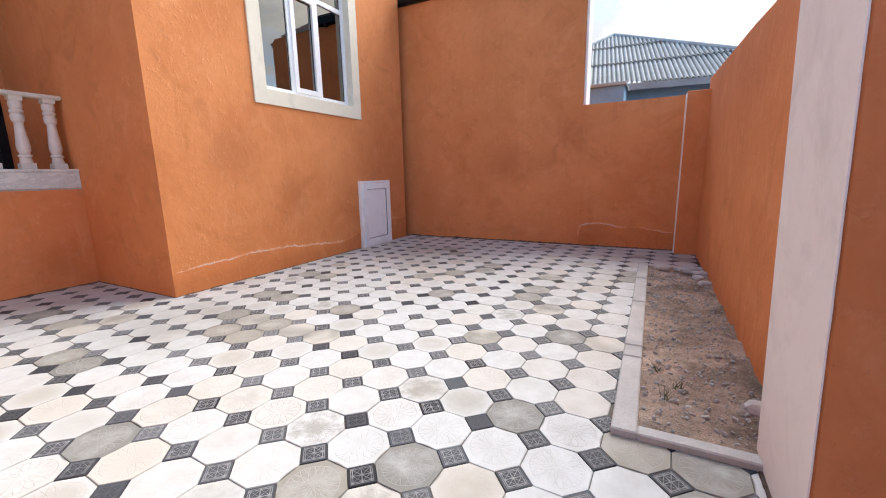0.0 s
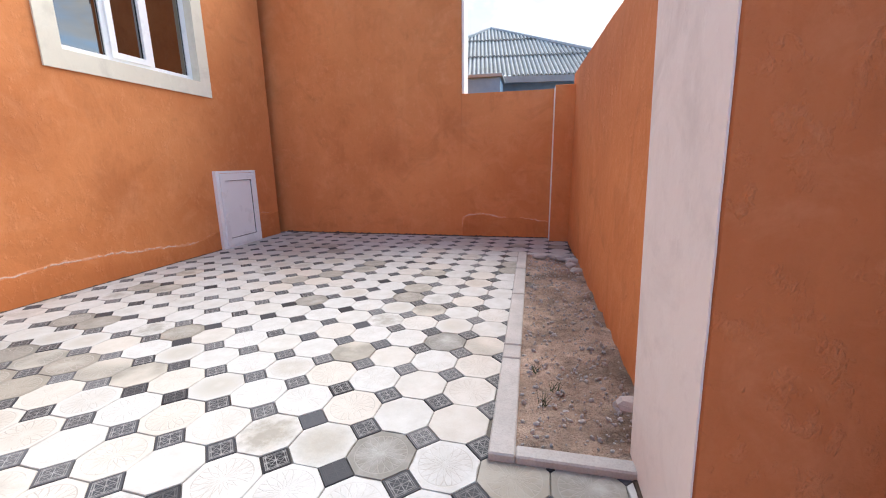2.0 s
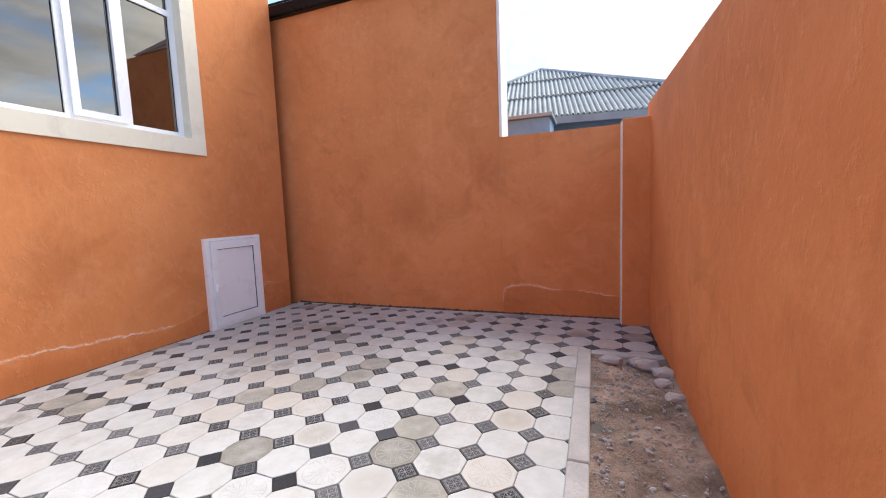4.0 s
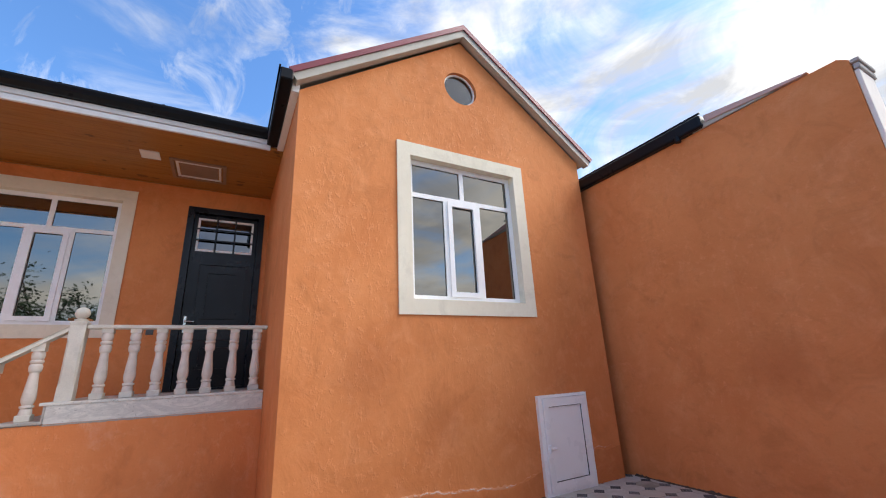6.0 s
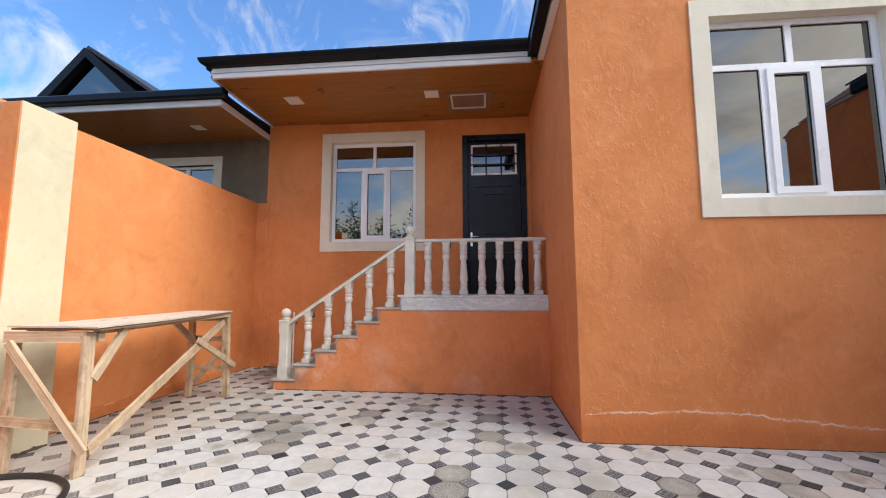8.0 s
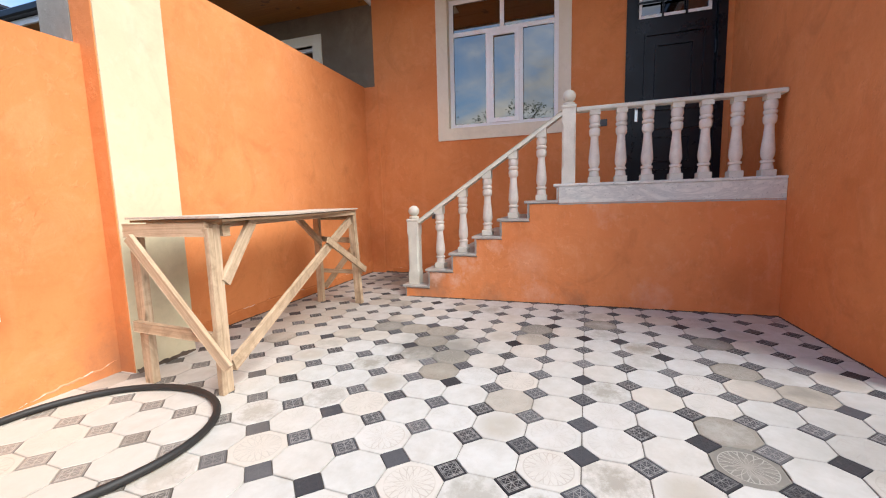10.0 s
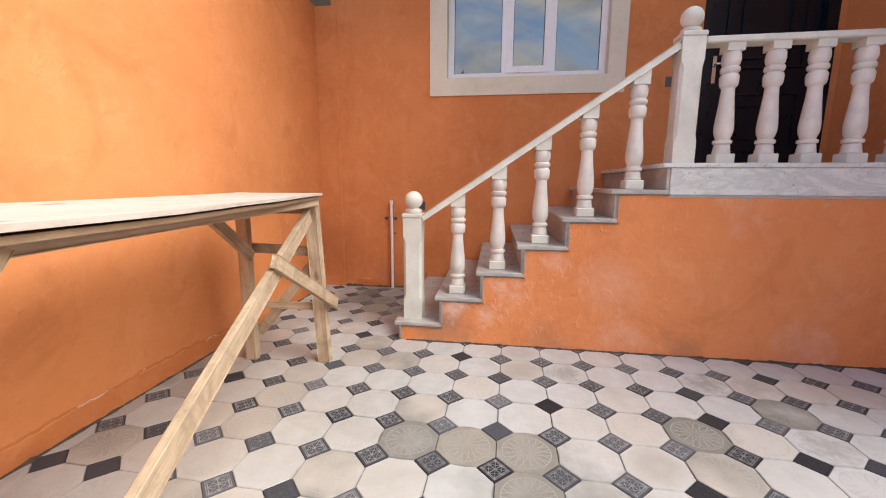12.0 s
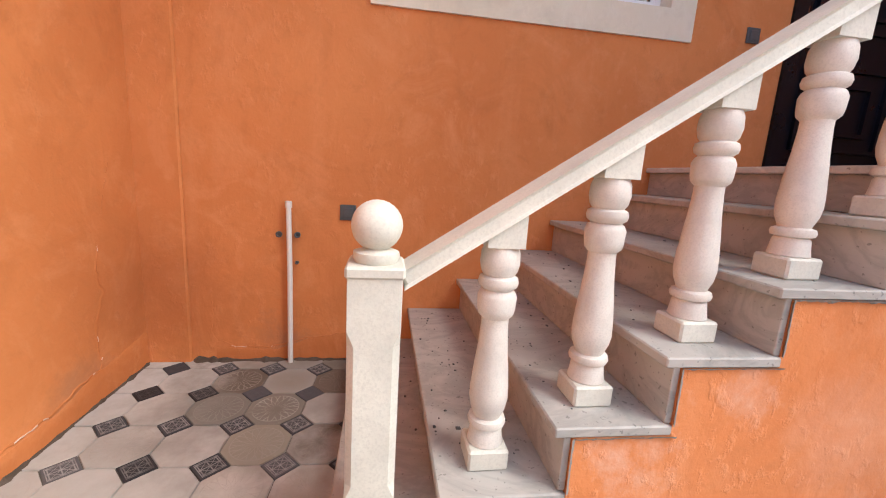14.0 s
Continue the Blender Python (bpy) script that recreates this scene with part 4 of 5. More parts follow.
tr = plate(rect(LT[0] - 0.004, LT[1] + 0.004, LT[2] - 0.004, LT[3] + 0.004), [rect(LT[0] + 0.026, LT[1] - 0.026, LT[2] + 0.03, LT[3] - 0.022)], "x", lx + 0.003, lx - 0.03)
part("light_frame", tr, PVC, leaf, "white inner frame of the top light")
part("pane", box(lx - 0.04, lx - 0.03, LT[0], LT[1], LT[2], LT[3]), DARKGLASS, leaf, "dark glass pane")
for i in (1, 2):
    yy = LT[0] + (LT[1] - LT[0]) * i / 3
    part("bar", box(lx + 0.004, lx + 0.02, yy - 0.012, yy + 0.012, LT[2] - 0.015, LT[3] + 0.015, 0.003), BLACK, leaf)
    zz = LT[2] + (LT[3] - LT[2]) * i / 3
    part("bar", box(lx + 0.006, lx + 0.022, LT[0] - 0.015, LT[1] + 0.015, zz - 0.012, zz + 0.012, 0.003), BLACK, leaf)


def moulding(a, b, c, d, w, x0, x1):
    return plate(rect(a, b, c, d), [rect(a + w, b - w, c + w, d - w)], "x", x0, x1)


for a, b, c, d in ((1.70, 2.36, 2.12, 3.03), (1.82, 2.24, 2.20, 2.90), (1.70, 2.36, 1.40, 1.92), (1.82, 2.24, 1.50, 1.82)):
    part("moulding", moulding(a, b, c, d, 0.026, lx + 0.022, lx), BLACK, leaf)
part("hinge", tube([(WX - 0.04, y1 - 0.078, 2.72), (WX - 0.04, y1 - 0.078, 2.86)], 0.012), BLACK, leaf)
part("hinge", tube([(WX - 0.04, y1 - 0.078, 1.55), (WX - 0.04, y1 - 0.078, 1.69)], 0.012), BLACK, leaf)
hb = box(lx, lx + 0.012, 1.61, 1.65, 2.00, 2.24, 0.004)
hb = tube([(lx + 0.01, 1.63, 2.16), (lx + 0.055, 1.63, 2.16), (lx + 0.058, 1.66, 2.16), (lx + 0.058, 1.75, 2.155)], 0.010, bm=hb)
part("handle", hb, CHROME, leaf, "bright chrome lever handle on a long plate", True)

# ---------------------------------------------------------------- porch ceiling, gutters and roofs
PF = -5.14
bm = bmesh.new()
xx = WX
rng = random.Random(3)
while xx < PF - 0.02:
    nx = min(xx + 0.118, PF)
    yy = -1.90
    while yy < NY - 0.02:
        ny = min(yy + rng.uniform(1.6, 2.6), NY)
        dz = rng.uniform(0, 0.0015)
        box(xx + 0.0012, nx - 0.0012, yy + 0.001, ny - 0.001, CZ + dz, CZ + 0.02, bm=bm)
        yy = ny
    xx = nx
solid("ceiling_porch", bm, CEILWOOD, (-6, 0, CZ), "varnished brown board ceiling over the porch", "ceiling", "structure")
bm = box(WX, WX + 0.03, -1.0, NY, CZ - 0.022, CZ - 0.001, 0.004)
solid("trim_ceiling", bm, CEILWOOD, (WX, 1, CZ), "brown wooden edge strip under the porch ceiling", "trim", "structure")
rf = plate([(WX - 3.0, -1.95), (PF + 0.02, -1.95), (PF + 0.02, NY - 0.04), (WX - 3.0, NY - 0.04)], [], "z", CZ + 0.19, CZ + 0.21)
for v in rf.verts:
    v.co.z += max(0.0, (PF - v.co.x)) * 0.06
solid("roof_porch", rf, DARKROOF, (-6, 0, CZ + 0.3), "dark sheet metal roof over the porch", "roof", "structure")


def eaves(name, x, ya, yb, z, label, back=None):
    """A white double fascia with a black box gutter in front of it, along y; back: a return along x at its low-y or high-y end."""
    ev = thing(name, (x, (ya + yb) / 2, z), label, "gutter", "structure")
    f = box(x - 0.03, x + 0.004, ya, yb, z - 0.022, z + 0.045, 0.004)
    f = box(x - 0.03, x + 0.016, ya, yb, z + 0.052, z + 0.115, 0.004, f)
    part("fascia", f, WHITEMETAL, ev, "white metal fascia")
    prof = [(0.0, 0.118), (0.06, 0.118), (0.115, 0.150), (0.135, 0.196), (0.135, 0.218), (0.122, 0.218), (0.118, 0.198), (0.10, 0.160), (0.05, 0.132), (0.0, 0.132)]
    bm = bmesh.new()
    a = [bm.verts.new((x + p, ya - (p if back == "low" else 0), z + h)) for p, h in prof]
    b = [bm.verts.new((x + p, yb, z + h)) for p, h in prof]
    for i in range(len(prof)):
        j = (i + 1) % len(prof)
        bm.faces.new((a[i], a[j], b[j], b[i]))
    bm.faces.new(a)
    bm.faces.new(b)
    part("gutter", bm, GUTTER, ev, "black box gutter")
    for i in range(int((yb - ya) / 0.9)):
        yy = ya + 0.45 + i * 0.9
        part("bracket", box(x + 0.0, x + 0.137, yy - 0.012, yy + 0.012, z + 0.219, z + 0.224), GUTTER, ev)
    return ev


ev = eaves("gutter_porch", PF, -1.87, NY - 0.16, CZ, "black gutter over a white fascia along the porch", "low")
# the return along the open end of the porch
bm = box(WX - 2.5, PF - 0.03, -1.905, -1.87, CZ - 0.02, CZ + 0.045, 0.004)
bm = box(WX - 2.5, PF - 0.03, -1.917, -1.87, CZ + 0.052, CZ + 0.115, 0.004, bm)
part("end_fascia", bm, WHITEMETAL, ev, "white metal fascia")
bm = box(WX - 2.5, PF + 0.0, -1.99, -1.875, CZ + 0.122, CZ + 0.216, 0.02)
part("end_gutter", bm, GUTTER, ev)

# gable roof with maroon sheets and pale verge boards
roof = thing("roof_gable", (-6, 4.66, 4.3), "maroon sheet metal gable roof with pale verge boards", "roof", "structure")
AP, EL, ER = (4.66, 5.85), (2.50, 4.36), (6.80, 4.26)


def slope(e, lift0, lift1, x0, x1, name, mat, label=""):
    bm = bmesh.new()
    d = Vector((0, AP[0] - e[0], AP[1] - e[1])).normalized()
    n = Vector((0, -d.z, d.y)) if d.y > 0 else Vector((0, d.z, -d.y))
    pts = []
    for x in (x0, x1):
        for p in (e, AP):
            for l in (lift0, lift1):
                q = Vector((x, p[0], p[1])) + n * l
                if p is AP:
                    q = Vector((x, AP[0], AP[1] + l / max(n.z, 0.3)))
                pts.append(bm.verts.new(q))
    for f in ((0, 1, 3, 2), (4, 6, 7, 5), (0, 4, 5, 1), (2, 3, 7, 6), (1, 5, 7, 3), (0, 2, 6, 4)):
        bm.faces.new([pts[i] for i in f])
    return part(name, bm, mat, roof, label)


for e in (EL, ER):
    slope(e, -0.03, 0.035, GX + 0.125, GX + 0.108, "sheet", MAROON)
    slope(e, 0.0, 0.035, GX + 0.108, -9.7, "sheet", MAROON)
    slope(e, -0.115, -0.002, GX + 0.105, GX + 0.004, "verge_board", SOFFIT, "pale grey verge board")
    slope(e, -0.012, -0.001, GX + 0.004, -9.6, "deck", SOFFIT)
# gutter along the low eave above the porch, running back to the porch gutter
gg = thing("gutter_gable", (-4.5, 2.45, 4.3), "black box gutter along the gable roof's low eave", "gutter", "structure")
bm = box(PF - 0.02, GX + 0.125, 2.40, 2.53, 4.24, 4.375, 0.012)
part("gutter", bm, GUTTER, gg)
part("lip", box(PF - 0.02, GX + 0.13, 2.385, 2.402, 4.365, 4.385), GUTTER, gg)
part("fascia", box(PF - 0.02, GX + 0.004, 2.532, NY - 0.002, 4.20, 4.36, 0.003), WHITEMETAL, gg)
# gutter and verge on the tall back wall
bg = thing("gutter_back", (-3, BY, 3.75), "black half-round gutter on top of the tall back wall", "gutter", "structure")
bm = box(-5.5, -2.13, BY - 0.075, BY + 0.05, 3.85, 4.01, 0.02)
part("gutter", bm, GUTTER, bg)
part("lip", box(-5.5, -2.11, BY - 0.09, BY - 0.073, 3.995, 4.015), GUTTER, bg)
part("outlet", tube([(-2.42, BY - 0.05, 3.89), (-2.42, BY - 0.05, 3.81)], 0.035), GUTTER, bg, "", True)
bm = plate([(-2.105, 3.905), (-1.50, 3.862), (-1.24, 3.848), (-1.18, 3.862), (-2.105, 3.985)], [], "y", BY - 0.03, BY + 0.35)
solid("verge_back", bm, PINK, (-1.6, BY, 3.8), "faded pink sheet verge above the tall wall", "roof edge", "structure")
bm = plate([(-2.26, 3.848), (-1.45, 3.848), (-1.52, 3.861), (-2.12, 3.902)], [], "y", BY - 0.02, BY + 0.3)
solid("batten_back", bm, SOFFIT, (-1.7, BY, 3.75), "pale board under the pink verge", "board", "structure")

# ---------------------------------------------------------------- ceiling fittings


def ceiling_panel(x, y, z, s, label):
    cl = thing("ceiling_light", (x, y, z), label, "ceiling light")
    part("frame", plate(rect(x - s, x + s, y - s, y + s), [rect(x - s + 0.012, x + s - 0.012, y - s + 0.012, y + s - 0.012)], "z", z - 0.014, z - 0.001), WHITEMETAL, cl)
    part("diffuser", box(x - s + 0.01, x + s - 0.01, y - s + 0.01, y + s - 0.01, z - 0.010, z - 0.001), LAMP, cl, "unlit white diffuser")
    return cl


ceiling_panel(-5.89, -1.06, CZ, 0.115, "unlit square white panel lamp in the board ceiling")
ceiling_panel(-5.89, 1.075, CZ, 0.105, "unlit square white panel lamp beside the loft hatch")
lh = thing("loft_hatch", (-6.17, 1.62, CZ), "rectangular brown loft hatch with a white inner frame in the ceiling", "hatch")
part("frame", plate(rect(-6.46, -5.87, 1.28, 1.95), [rect(-6.42, -5.91, 1.32, 1.91)], "z", CZ - 0.022, CZ - 0.001), LIDPAINT, lh, "brown moulded frame")
part("inner_frame", plate(rect(-6.40, -5.93, 1.345, 1.885), [rect(-6.37, -5.96, 1.375, 1.855)], "z", CZ - 0.016, CZ - 0.001), WHITEMETAL, lh)
part("lid", box(-6.355, -5.975, 1.39, 1.84, CZ - 0.010, CZ - 0.001), LIDPAINT, lh, "flat brown lid")

# ---------------------------------------------------------------- entrance stair
st = thing("stair", (SX, 0.9, 0), "orange rendered stair with grey marble treads up to the landing", "stairs", "structure")
body = [(STEP_Y[0] + 0.02, -0.2), (NY, -0.2), (NY, LAND - 0.03)]
for i in range(6, 0, -1):
    body += [(STEP_Y[i] + 0.02, STEP_Z[i] - 0.03), (STEP_Y[i] + 0.02, STEP_Z[i - 1] - 0.03)]
body += [(STEP_Y[0] + 0.02, STEP_Z[0] - 0.03)]
part("side_wall", plate(body, [], "x", SX + 0.014, WX + 0.002), ROUGH, st)
for i in range(6):
    y, z, yn = STEP_Y[i], STEP_Z[i], STEP_Y[i + 1]
    part("tread", box(WX + 0.003, SX + 0.032, y - 0.03, yn + 0.018, z - 0.028, z, 0.004), MARBLE2, st, "grey marble tread with dirt specks")
    zl = STEP_Z[i - 1] if i else 0.0
    part("riser", box(WX + 0.003, SX + 0.022, y, y + 0.0195, zl + 0.001, z - 0.029, 0.002), MARBLE2, st)
part("riser", box(WX + 0.003, SX + 0.022, STEP_Y[6], STEP_Y[6] + 0.0195, STEP_Z[5] + 0.001, LAND - 0.029, 0.002), MARBLE2, st)
part("landing_slab", box(WX + 0.003, SX + 0.036, STEP_Y[6] - 0.03, NY - 0.002, LAND - 0.028, LAND, 0.004), MARBLE, st, "pale marble landing slab")
part("edge_slab", box(SX + 0.0145, SX + 0.029, STEP_Y[6] + 0.022, NY - 0.002, STEP_Z[5] - 0.03, LAND - 0.029, 0.003), MARBLE, st, "veined pale marble facing")
bm = bmesh.new()
run = wavy(STEP_Y[6] + 0.02, NY, 0.03, 0.008, 81)
vs = [(bm.verts.new((SX + 0.026, y, STEP_Z[5] - 0.032)), bm.verts.new((SX + 0.024, y, STEP_Z[5] - 0.045 + d)), bm.verts.new((SX + 0.012, y, STEP_Z[5] - 0.05 + d))) for y, d in run]
for p, q in zip(vs, vs[1:]):
    bm.faces.new((p[0], p[1], q[1], q[0]))
    bm.faces.new((p[1], p[2], q[2], q[1]))
part("mortar", bm, CEMENT, st, "smeared grey mortar under the facing")

rng = random.Random(5)
bm = bmesh.new()
for _ in range(150):
    i = rng.choice((0, 1, 1, 2, 2, 3, 4))
    x, y, q = rng.uniform(WX + 0.1, SX - 0.02), rng.uniform(STEP_Y[i] - 0.01, STEP_Y[i + 1] - 0.01), rng.choice((0.003, 0.004, 0.006))
    bmesh.ops.create_icosphere(bm, subdivisions=1, radius=1.0, matrix=Matrix.Translation((x, y, STEP_Z[i] + q * 0.3)) @ Matrix.Diagonal((q * rng.uniform(0.7, 2), q, q * 0.5, 1)))
solid("crumbs", bm, SOCKET, (-6, 0, 0.3), "dark crumbs of dirt scattered on the treads", "dirt", "stuff")

# ---------------------------------------------------------------- balustrade


def splay(y):
    """The stair's side runs a degree off the house wall."""
    return 0.012 + 0.017 * (y + 0.95)


def batter(y, z):
    return 0.012 + 0.019 * (y + 0.95) + 0.018 * (1 - z / 1.2)


def drawn(y):
    return -0.5 * splay(y) * (y + 0.6)


def splayed(ob):
    for q in ob.children:
        side = q.name.startswith("side_wall")
        for v in q.data.vertices:
            if v.co.x + BASE[ob].x > SX - 0.3:
                y = v.co.y + BASE[ob].y
                v.co.x += batter(y, v.co.z + BASE[ob].z) if side else splay(y)
            if v.co.y + BASE[ob].y < 2.4:
                v.co.y += drawn(v.co.y + BASE[ob].y)


BX = -5.53
RAIL_Z = 1.915
K = 0.662


def rail_at(y):
    return 0.838 + K * (y + 0.765)


def baluster(y, z, top, tilt, label):
    """A turned stone baluster on a square foot, with a square head that meets the rail."""
    b = thing("baluster", (BX, y, z), label, "baluster", group="balusters of the stair rail")
    part("foot", box(BX - 0.056, BX + 0.056, y - 0.056, y + 0.056, z, z + 0.060, 0.006), STONE2, b, "square pale foot")
    h = top - z - 0.060 - 0.040
    pr = [(0.046, 0.0), (0.050, 0.01), (0.047, 0.04), (0.044, 0.085), (0.039, 0.098), (0.050, 0.105), (0.053, 0.122), (0.050, 0.140), (0.038, 0.148), (0.041, 0.165),
          (0.049, 0.20), (0.053, 0.245), (0.052, 0.30), (0.047, 0.40), (0.040, 0.52), (0.036, 0.62), (0.036, 0.655), (0.047, 0.675), (0.050, 0.70), (0.052, 0.76), (0.046, 0.785),
          (0.039, 0.795), (0.050, 0.81), (0.053, 0.83), (0.050, 0.852), (0.040, 0.862), (0.047, 0.88), (0.052, 0.92), (0.050, 0.97), (0.044, 1.0)]
    part("shaft", lathe([(r, z + 0.058 + q * h) for r, q in pr], (BX, y)), STONE, b, "turned pinkish white shaft", True)
    hd2 = box(BX - 0.048, BX + 0.048, y - 0.048, y + 0.048, z + 0.058 + h, top, 0.0)
    for v in hd2.verts:
        if v.co.z > top - 0.005:
            v.co.z += tilt * (v.co.y - y) + abs(tilt) * 0.03
    part("head", hd2, STONE2, b)
    return b


flat = baluster(1.115, LAND, RAIL_Z, 0.0, "turned pale stone baluster on the landing edge")
for y in (1.35, 1.575, 1.81, 2.035, 2.27, 2.505):
    copy_thing(flat, Matrix.Translation((BX, y, LAND)))
for i, y in enumerate((-0.552, -0.272, 0.012, 0.300, 0.597)):
    baluster(y, STEP_Z[i + 1], rail_at(y), K, "turned pale stone baluster on a stair tread")


def newel(y, z, top, label):
    n = thing("newel_post", (BX, y, z), label, "newel post", group="newel posts")
    w, c = 0.065, 0.018
    bm = bmesh.new()
    rings = []
    for zz, ch in ((z, 0.001), (z + 0.13, 0.001), (z + 0.17, c), (top - 0.20, c), (top - 0.16, 0.001), (top - 0.03, 0.001)):
        ring = []
        for sx, sy, first in ((1, -1, 0), (1, 1, 1), (-1, 1, 0), (-1, -1, 1)):
            a, b = (sx * w, sy * (w - ch)), (sx * (w - ch), sy * w)
            for p in ((b, a) if first == 0 else (a, b)):
                ring.append(bm.verts.new((BX + p[0], y + p[1], zz)))
        rings.append(ring)
    for a, b in zip(rings, rings[1:]):
        for j in range(8):
            bm.faces.new((a[j], a[(j + 1) % 8], b[(j + 1) % 8], b[j]))
    bm.faces.new(rings[0])
    bm.faces.new(rings[-1])
    part("post", bm, STONE2, n, "square post with chamfered edges")
    part("cap", box(BX - w - 0.006, BX + w + 0.006, y - w - 0.006, y + w + 0.006, top - 0.030, top, 0.006), STONE2, n)
    part("ball", lathe([(0.052, top), (0.058, top + 0.012), (0.056, top + 0.026), (0.034, top + 0.034)] + [(0.063 * math.sin(a), top + 0.090 - 0.063 * math.cos(a)) for a in [0.5 + i * (math.pi - 0.52) / 12 for i in range(13)]], (BX, y), 28), STONE2, n, "smooth stone ball", True)
    return n


newel(-0.870, STEP_Z[0], 0.885, "pale stone newel post with ball at the stair foot")
newel(0.872, LAND, 1.985, "pale stone newel post with ball at the landing")
hr = thing("handrail", (BX, 0.9, 1.5), "pale stone handrail along stair and landing", "handrail")
part("level_rail", box(BX - 0.058, BX + 0.058, 0.944, NY - 0.002, RAIL_Z, RAIL_Z + 0.040, 0.008), STONE2, hr)
part("sloping_rail", plank((BX, -0.805, rail_at(-0.805) + 0.038), (BX, 0.806, rail_at(0.806) + 0.038), 0.042, 0.105, bevel=0.008), STONE2, hr)

for q in list(bpy.data.objects):
    if q.parent is None and q.name.split(".")[0] in ("baluster", "newel_post"):
        q.location.x += splay(q.location.y)
        q.location.y += drawn(q.location.y) if q.location.y < 1.0 else drawn(1.0) * (2.6 - q.location.y) / 1.6
splayed(st)
splayed(hr)
# grey bedding mortar squeezed out under treads and beside risers
for i in range(6):
    bm, rows = bmesh.new(), []
    for j, (y, d) in enumerate(wavy(STEP_Y[i] + 0.022, STEP_Y[i + 1] + 0.03, 0.012, 0.010, 120 + i)):
        x = SX + 0.014 + batter(y, STEP_Z[i])
        rows.append([bm.verts.new((x + o, y + drawn(y), STEP_Z[i] - 0.027 + h)) for o, h in ((0.012, 0.0), (0.009, -0.003 - abs(d)), (-0.004, -0.007 - abs(d) * 1.3))])
    for p, q in zip(rows, rows[1:]):
        for j in range(2):
            bm.faces.new((p[j], p[j + 1], q[j + 1], q[j]))
    rows = []
    zl = STEP_Z[i - 1] if i else 0.0
    for j, (z, d) in enumerate(wavy(zl, STEP_Z[i] - 0.03, 0.012, 0.010, 140 + i)):
        y = STEP_Y[i] + 0.0195
        x = SX + 0.014 + batter(y, z)
        rows.append([bm.verts.new((x + o, y + drawn(y) + h, z)) for o, h in ((0.010, -0.004), (0.008, 0.001 + abs(d)), (-0.004, 0.004 + abs(d) * 1.2))])
    for p, q in zip(rows, rows[1:]):
        for j in range(2):
            bm.faces.new((p[j], p[j + 1], q[j + 1], q[j]))
    part("mortar", bm, GREYPL, st, "grey bedding mortar under a tread")

# ---------------------------------------------------------------- work bench of raw boards
wb = thing("work_bench", (-3.9, -1.45, 0), "rough site bench of raw pine boards with plywood top", "bench")
A, Bk, C, D = (-2.93, -1.045), (-2.91, -1.615), (-4.965, -1.30), (-4.94, -1.785)
TZ = 0.985


def leg(p, w=0.070, t=0.048, name="leg", top=TZ, lean=0.0):
    part(name, plank((p[0], p[1], 0.0), (p[0], p[1] - lean, top), w, t, (0, 1, 0)), PINE, wb)


for p in (Bk, D):
    leg(p)
leg((C[0], C[1] - 0.02), lean=0.045)
leg(A, 0.062)
leg((A[0] + 0.044, A[1] + 0.018), 0.036, 0.034, "leg", TZ - 0.02)


def sheet(quad, z, thick, bow, seed):
    """A warped sheet over four corners."""
    bm, n = bmesh.new(), 14
    a, b, c, d = [Vector((*p, 0)) for p in quad]
    grids = []
    for lift in (thick, 0.0):
        grids.append([[bm.verts.new(a.lerp(d, i / n).lerp(b.lerp(c, i / n), j / 4) + Vector((0, 0.006 * noise.noise((i * 0.6, j, seed)), z + lift + bow * (math.sin(math.pi * i / n) + 0.5 * noise.noise((i * 0.3, j * 0.7, seed)))))) for j in range(5)] for i in range(n + 1)])
    up, lo = grids
    for i in range(n):
        for j in range(4):
            bm.faces.new((up[i][j], up[i][j + 1], up[i + 1][j + 1], up[i + 1][j]))
            bm.faces.new((lo[i][j], lo[i + 1][j], lo[i + 1][j + 1], lo[i][j + 1]))
        bm.faces.new((up[i][0], up[i + 1][0], lo[i + 1][0], lo[i][0]))
        bm.faces.new((up[i][4], lo[i][4], lo[i + 1][4], up[i + 1][4]))
    for i in (0, n):
        for j in range(4):
            bm.faces.new((up[i][j], up[i][j + 1], lo[i][j + 1], lo[i][j]))
    return bm


part("top", sheet([(-2.885, -1.66), (-2.86, -0.915), (-5.01, -1.315), (-5.01, -1.85)], TZ + 0.034, 0.012, -0.006, 3), PLY, wb, "pale scuffed plywood sheet")
part("top", sheet([(-2.905, -1.65), (-2.90, -0.935), (-5.0, -1.325), (-5.0, -1.845)], TZ + 0.014, 0.013, -0.006, 3), PLYDARK, wb, "brown lower plywood sheet")
part("rail", plank((A[0] + 0.045, A[1] + 0.01, TZ - 0.03), (Bk[0] + 0.045, Bk[1] - 0.02, TZ - 0.03), 0.075, 0.03), PINE, wb)
part("rail", plank((C[0] - 0.045, C[1] - 0.045, TZ - 0.03), (D[0] - 0.045, D[1] - 0.04, TZ - 0.03), 0.09, 0.03), PINE, wb)
part("rail", plank((A[0] - 0.1, A[1] - 0.05, TZ - 0.005), (C[0], C[1] - 0.045, TZ - 0.005), 0.035, 0.045), PINE, wb)
part("rail", plank((Bk[0] - 0.05, Bk[1] + 0.05, TZ - 0.005), (D[0], D[1] + 0.045, TZ - 0.005), 0.035, 0.045), PINE, wb)
part("stretcher", plank((A[0] + 0.045, A[1] + 0.03, 0.335), (Bk[0] + 0.045, Bk[1] - 0.03, 0.375), 0.062, 0.026), PINE, wb)
part("stretcher", plank((C[0] - 0.042, C[1] + 0.0, 0.335), (D[0] - 0.042, D[1], 0.345), 0.04, 0.026), PINE, wb)
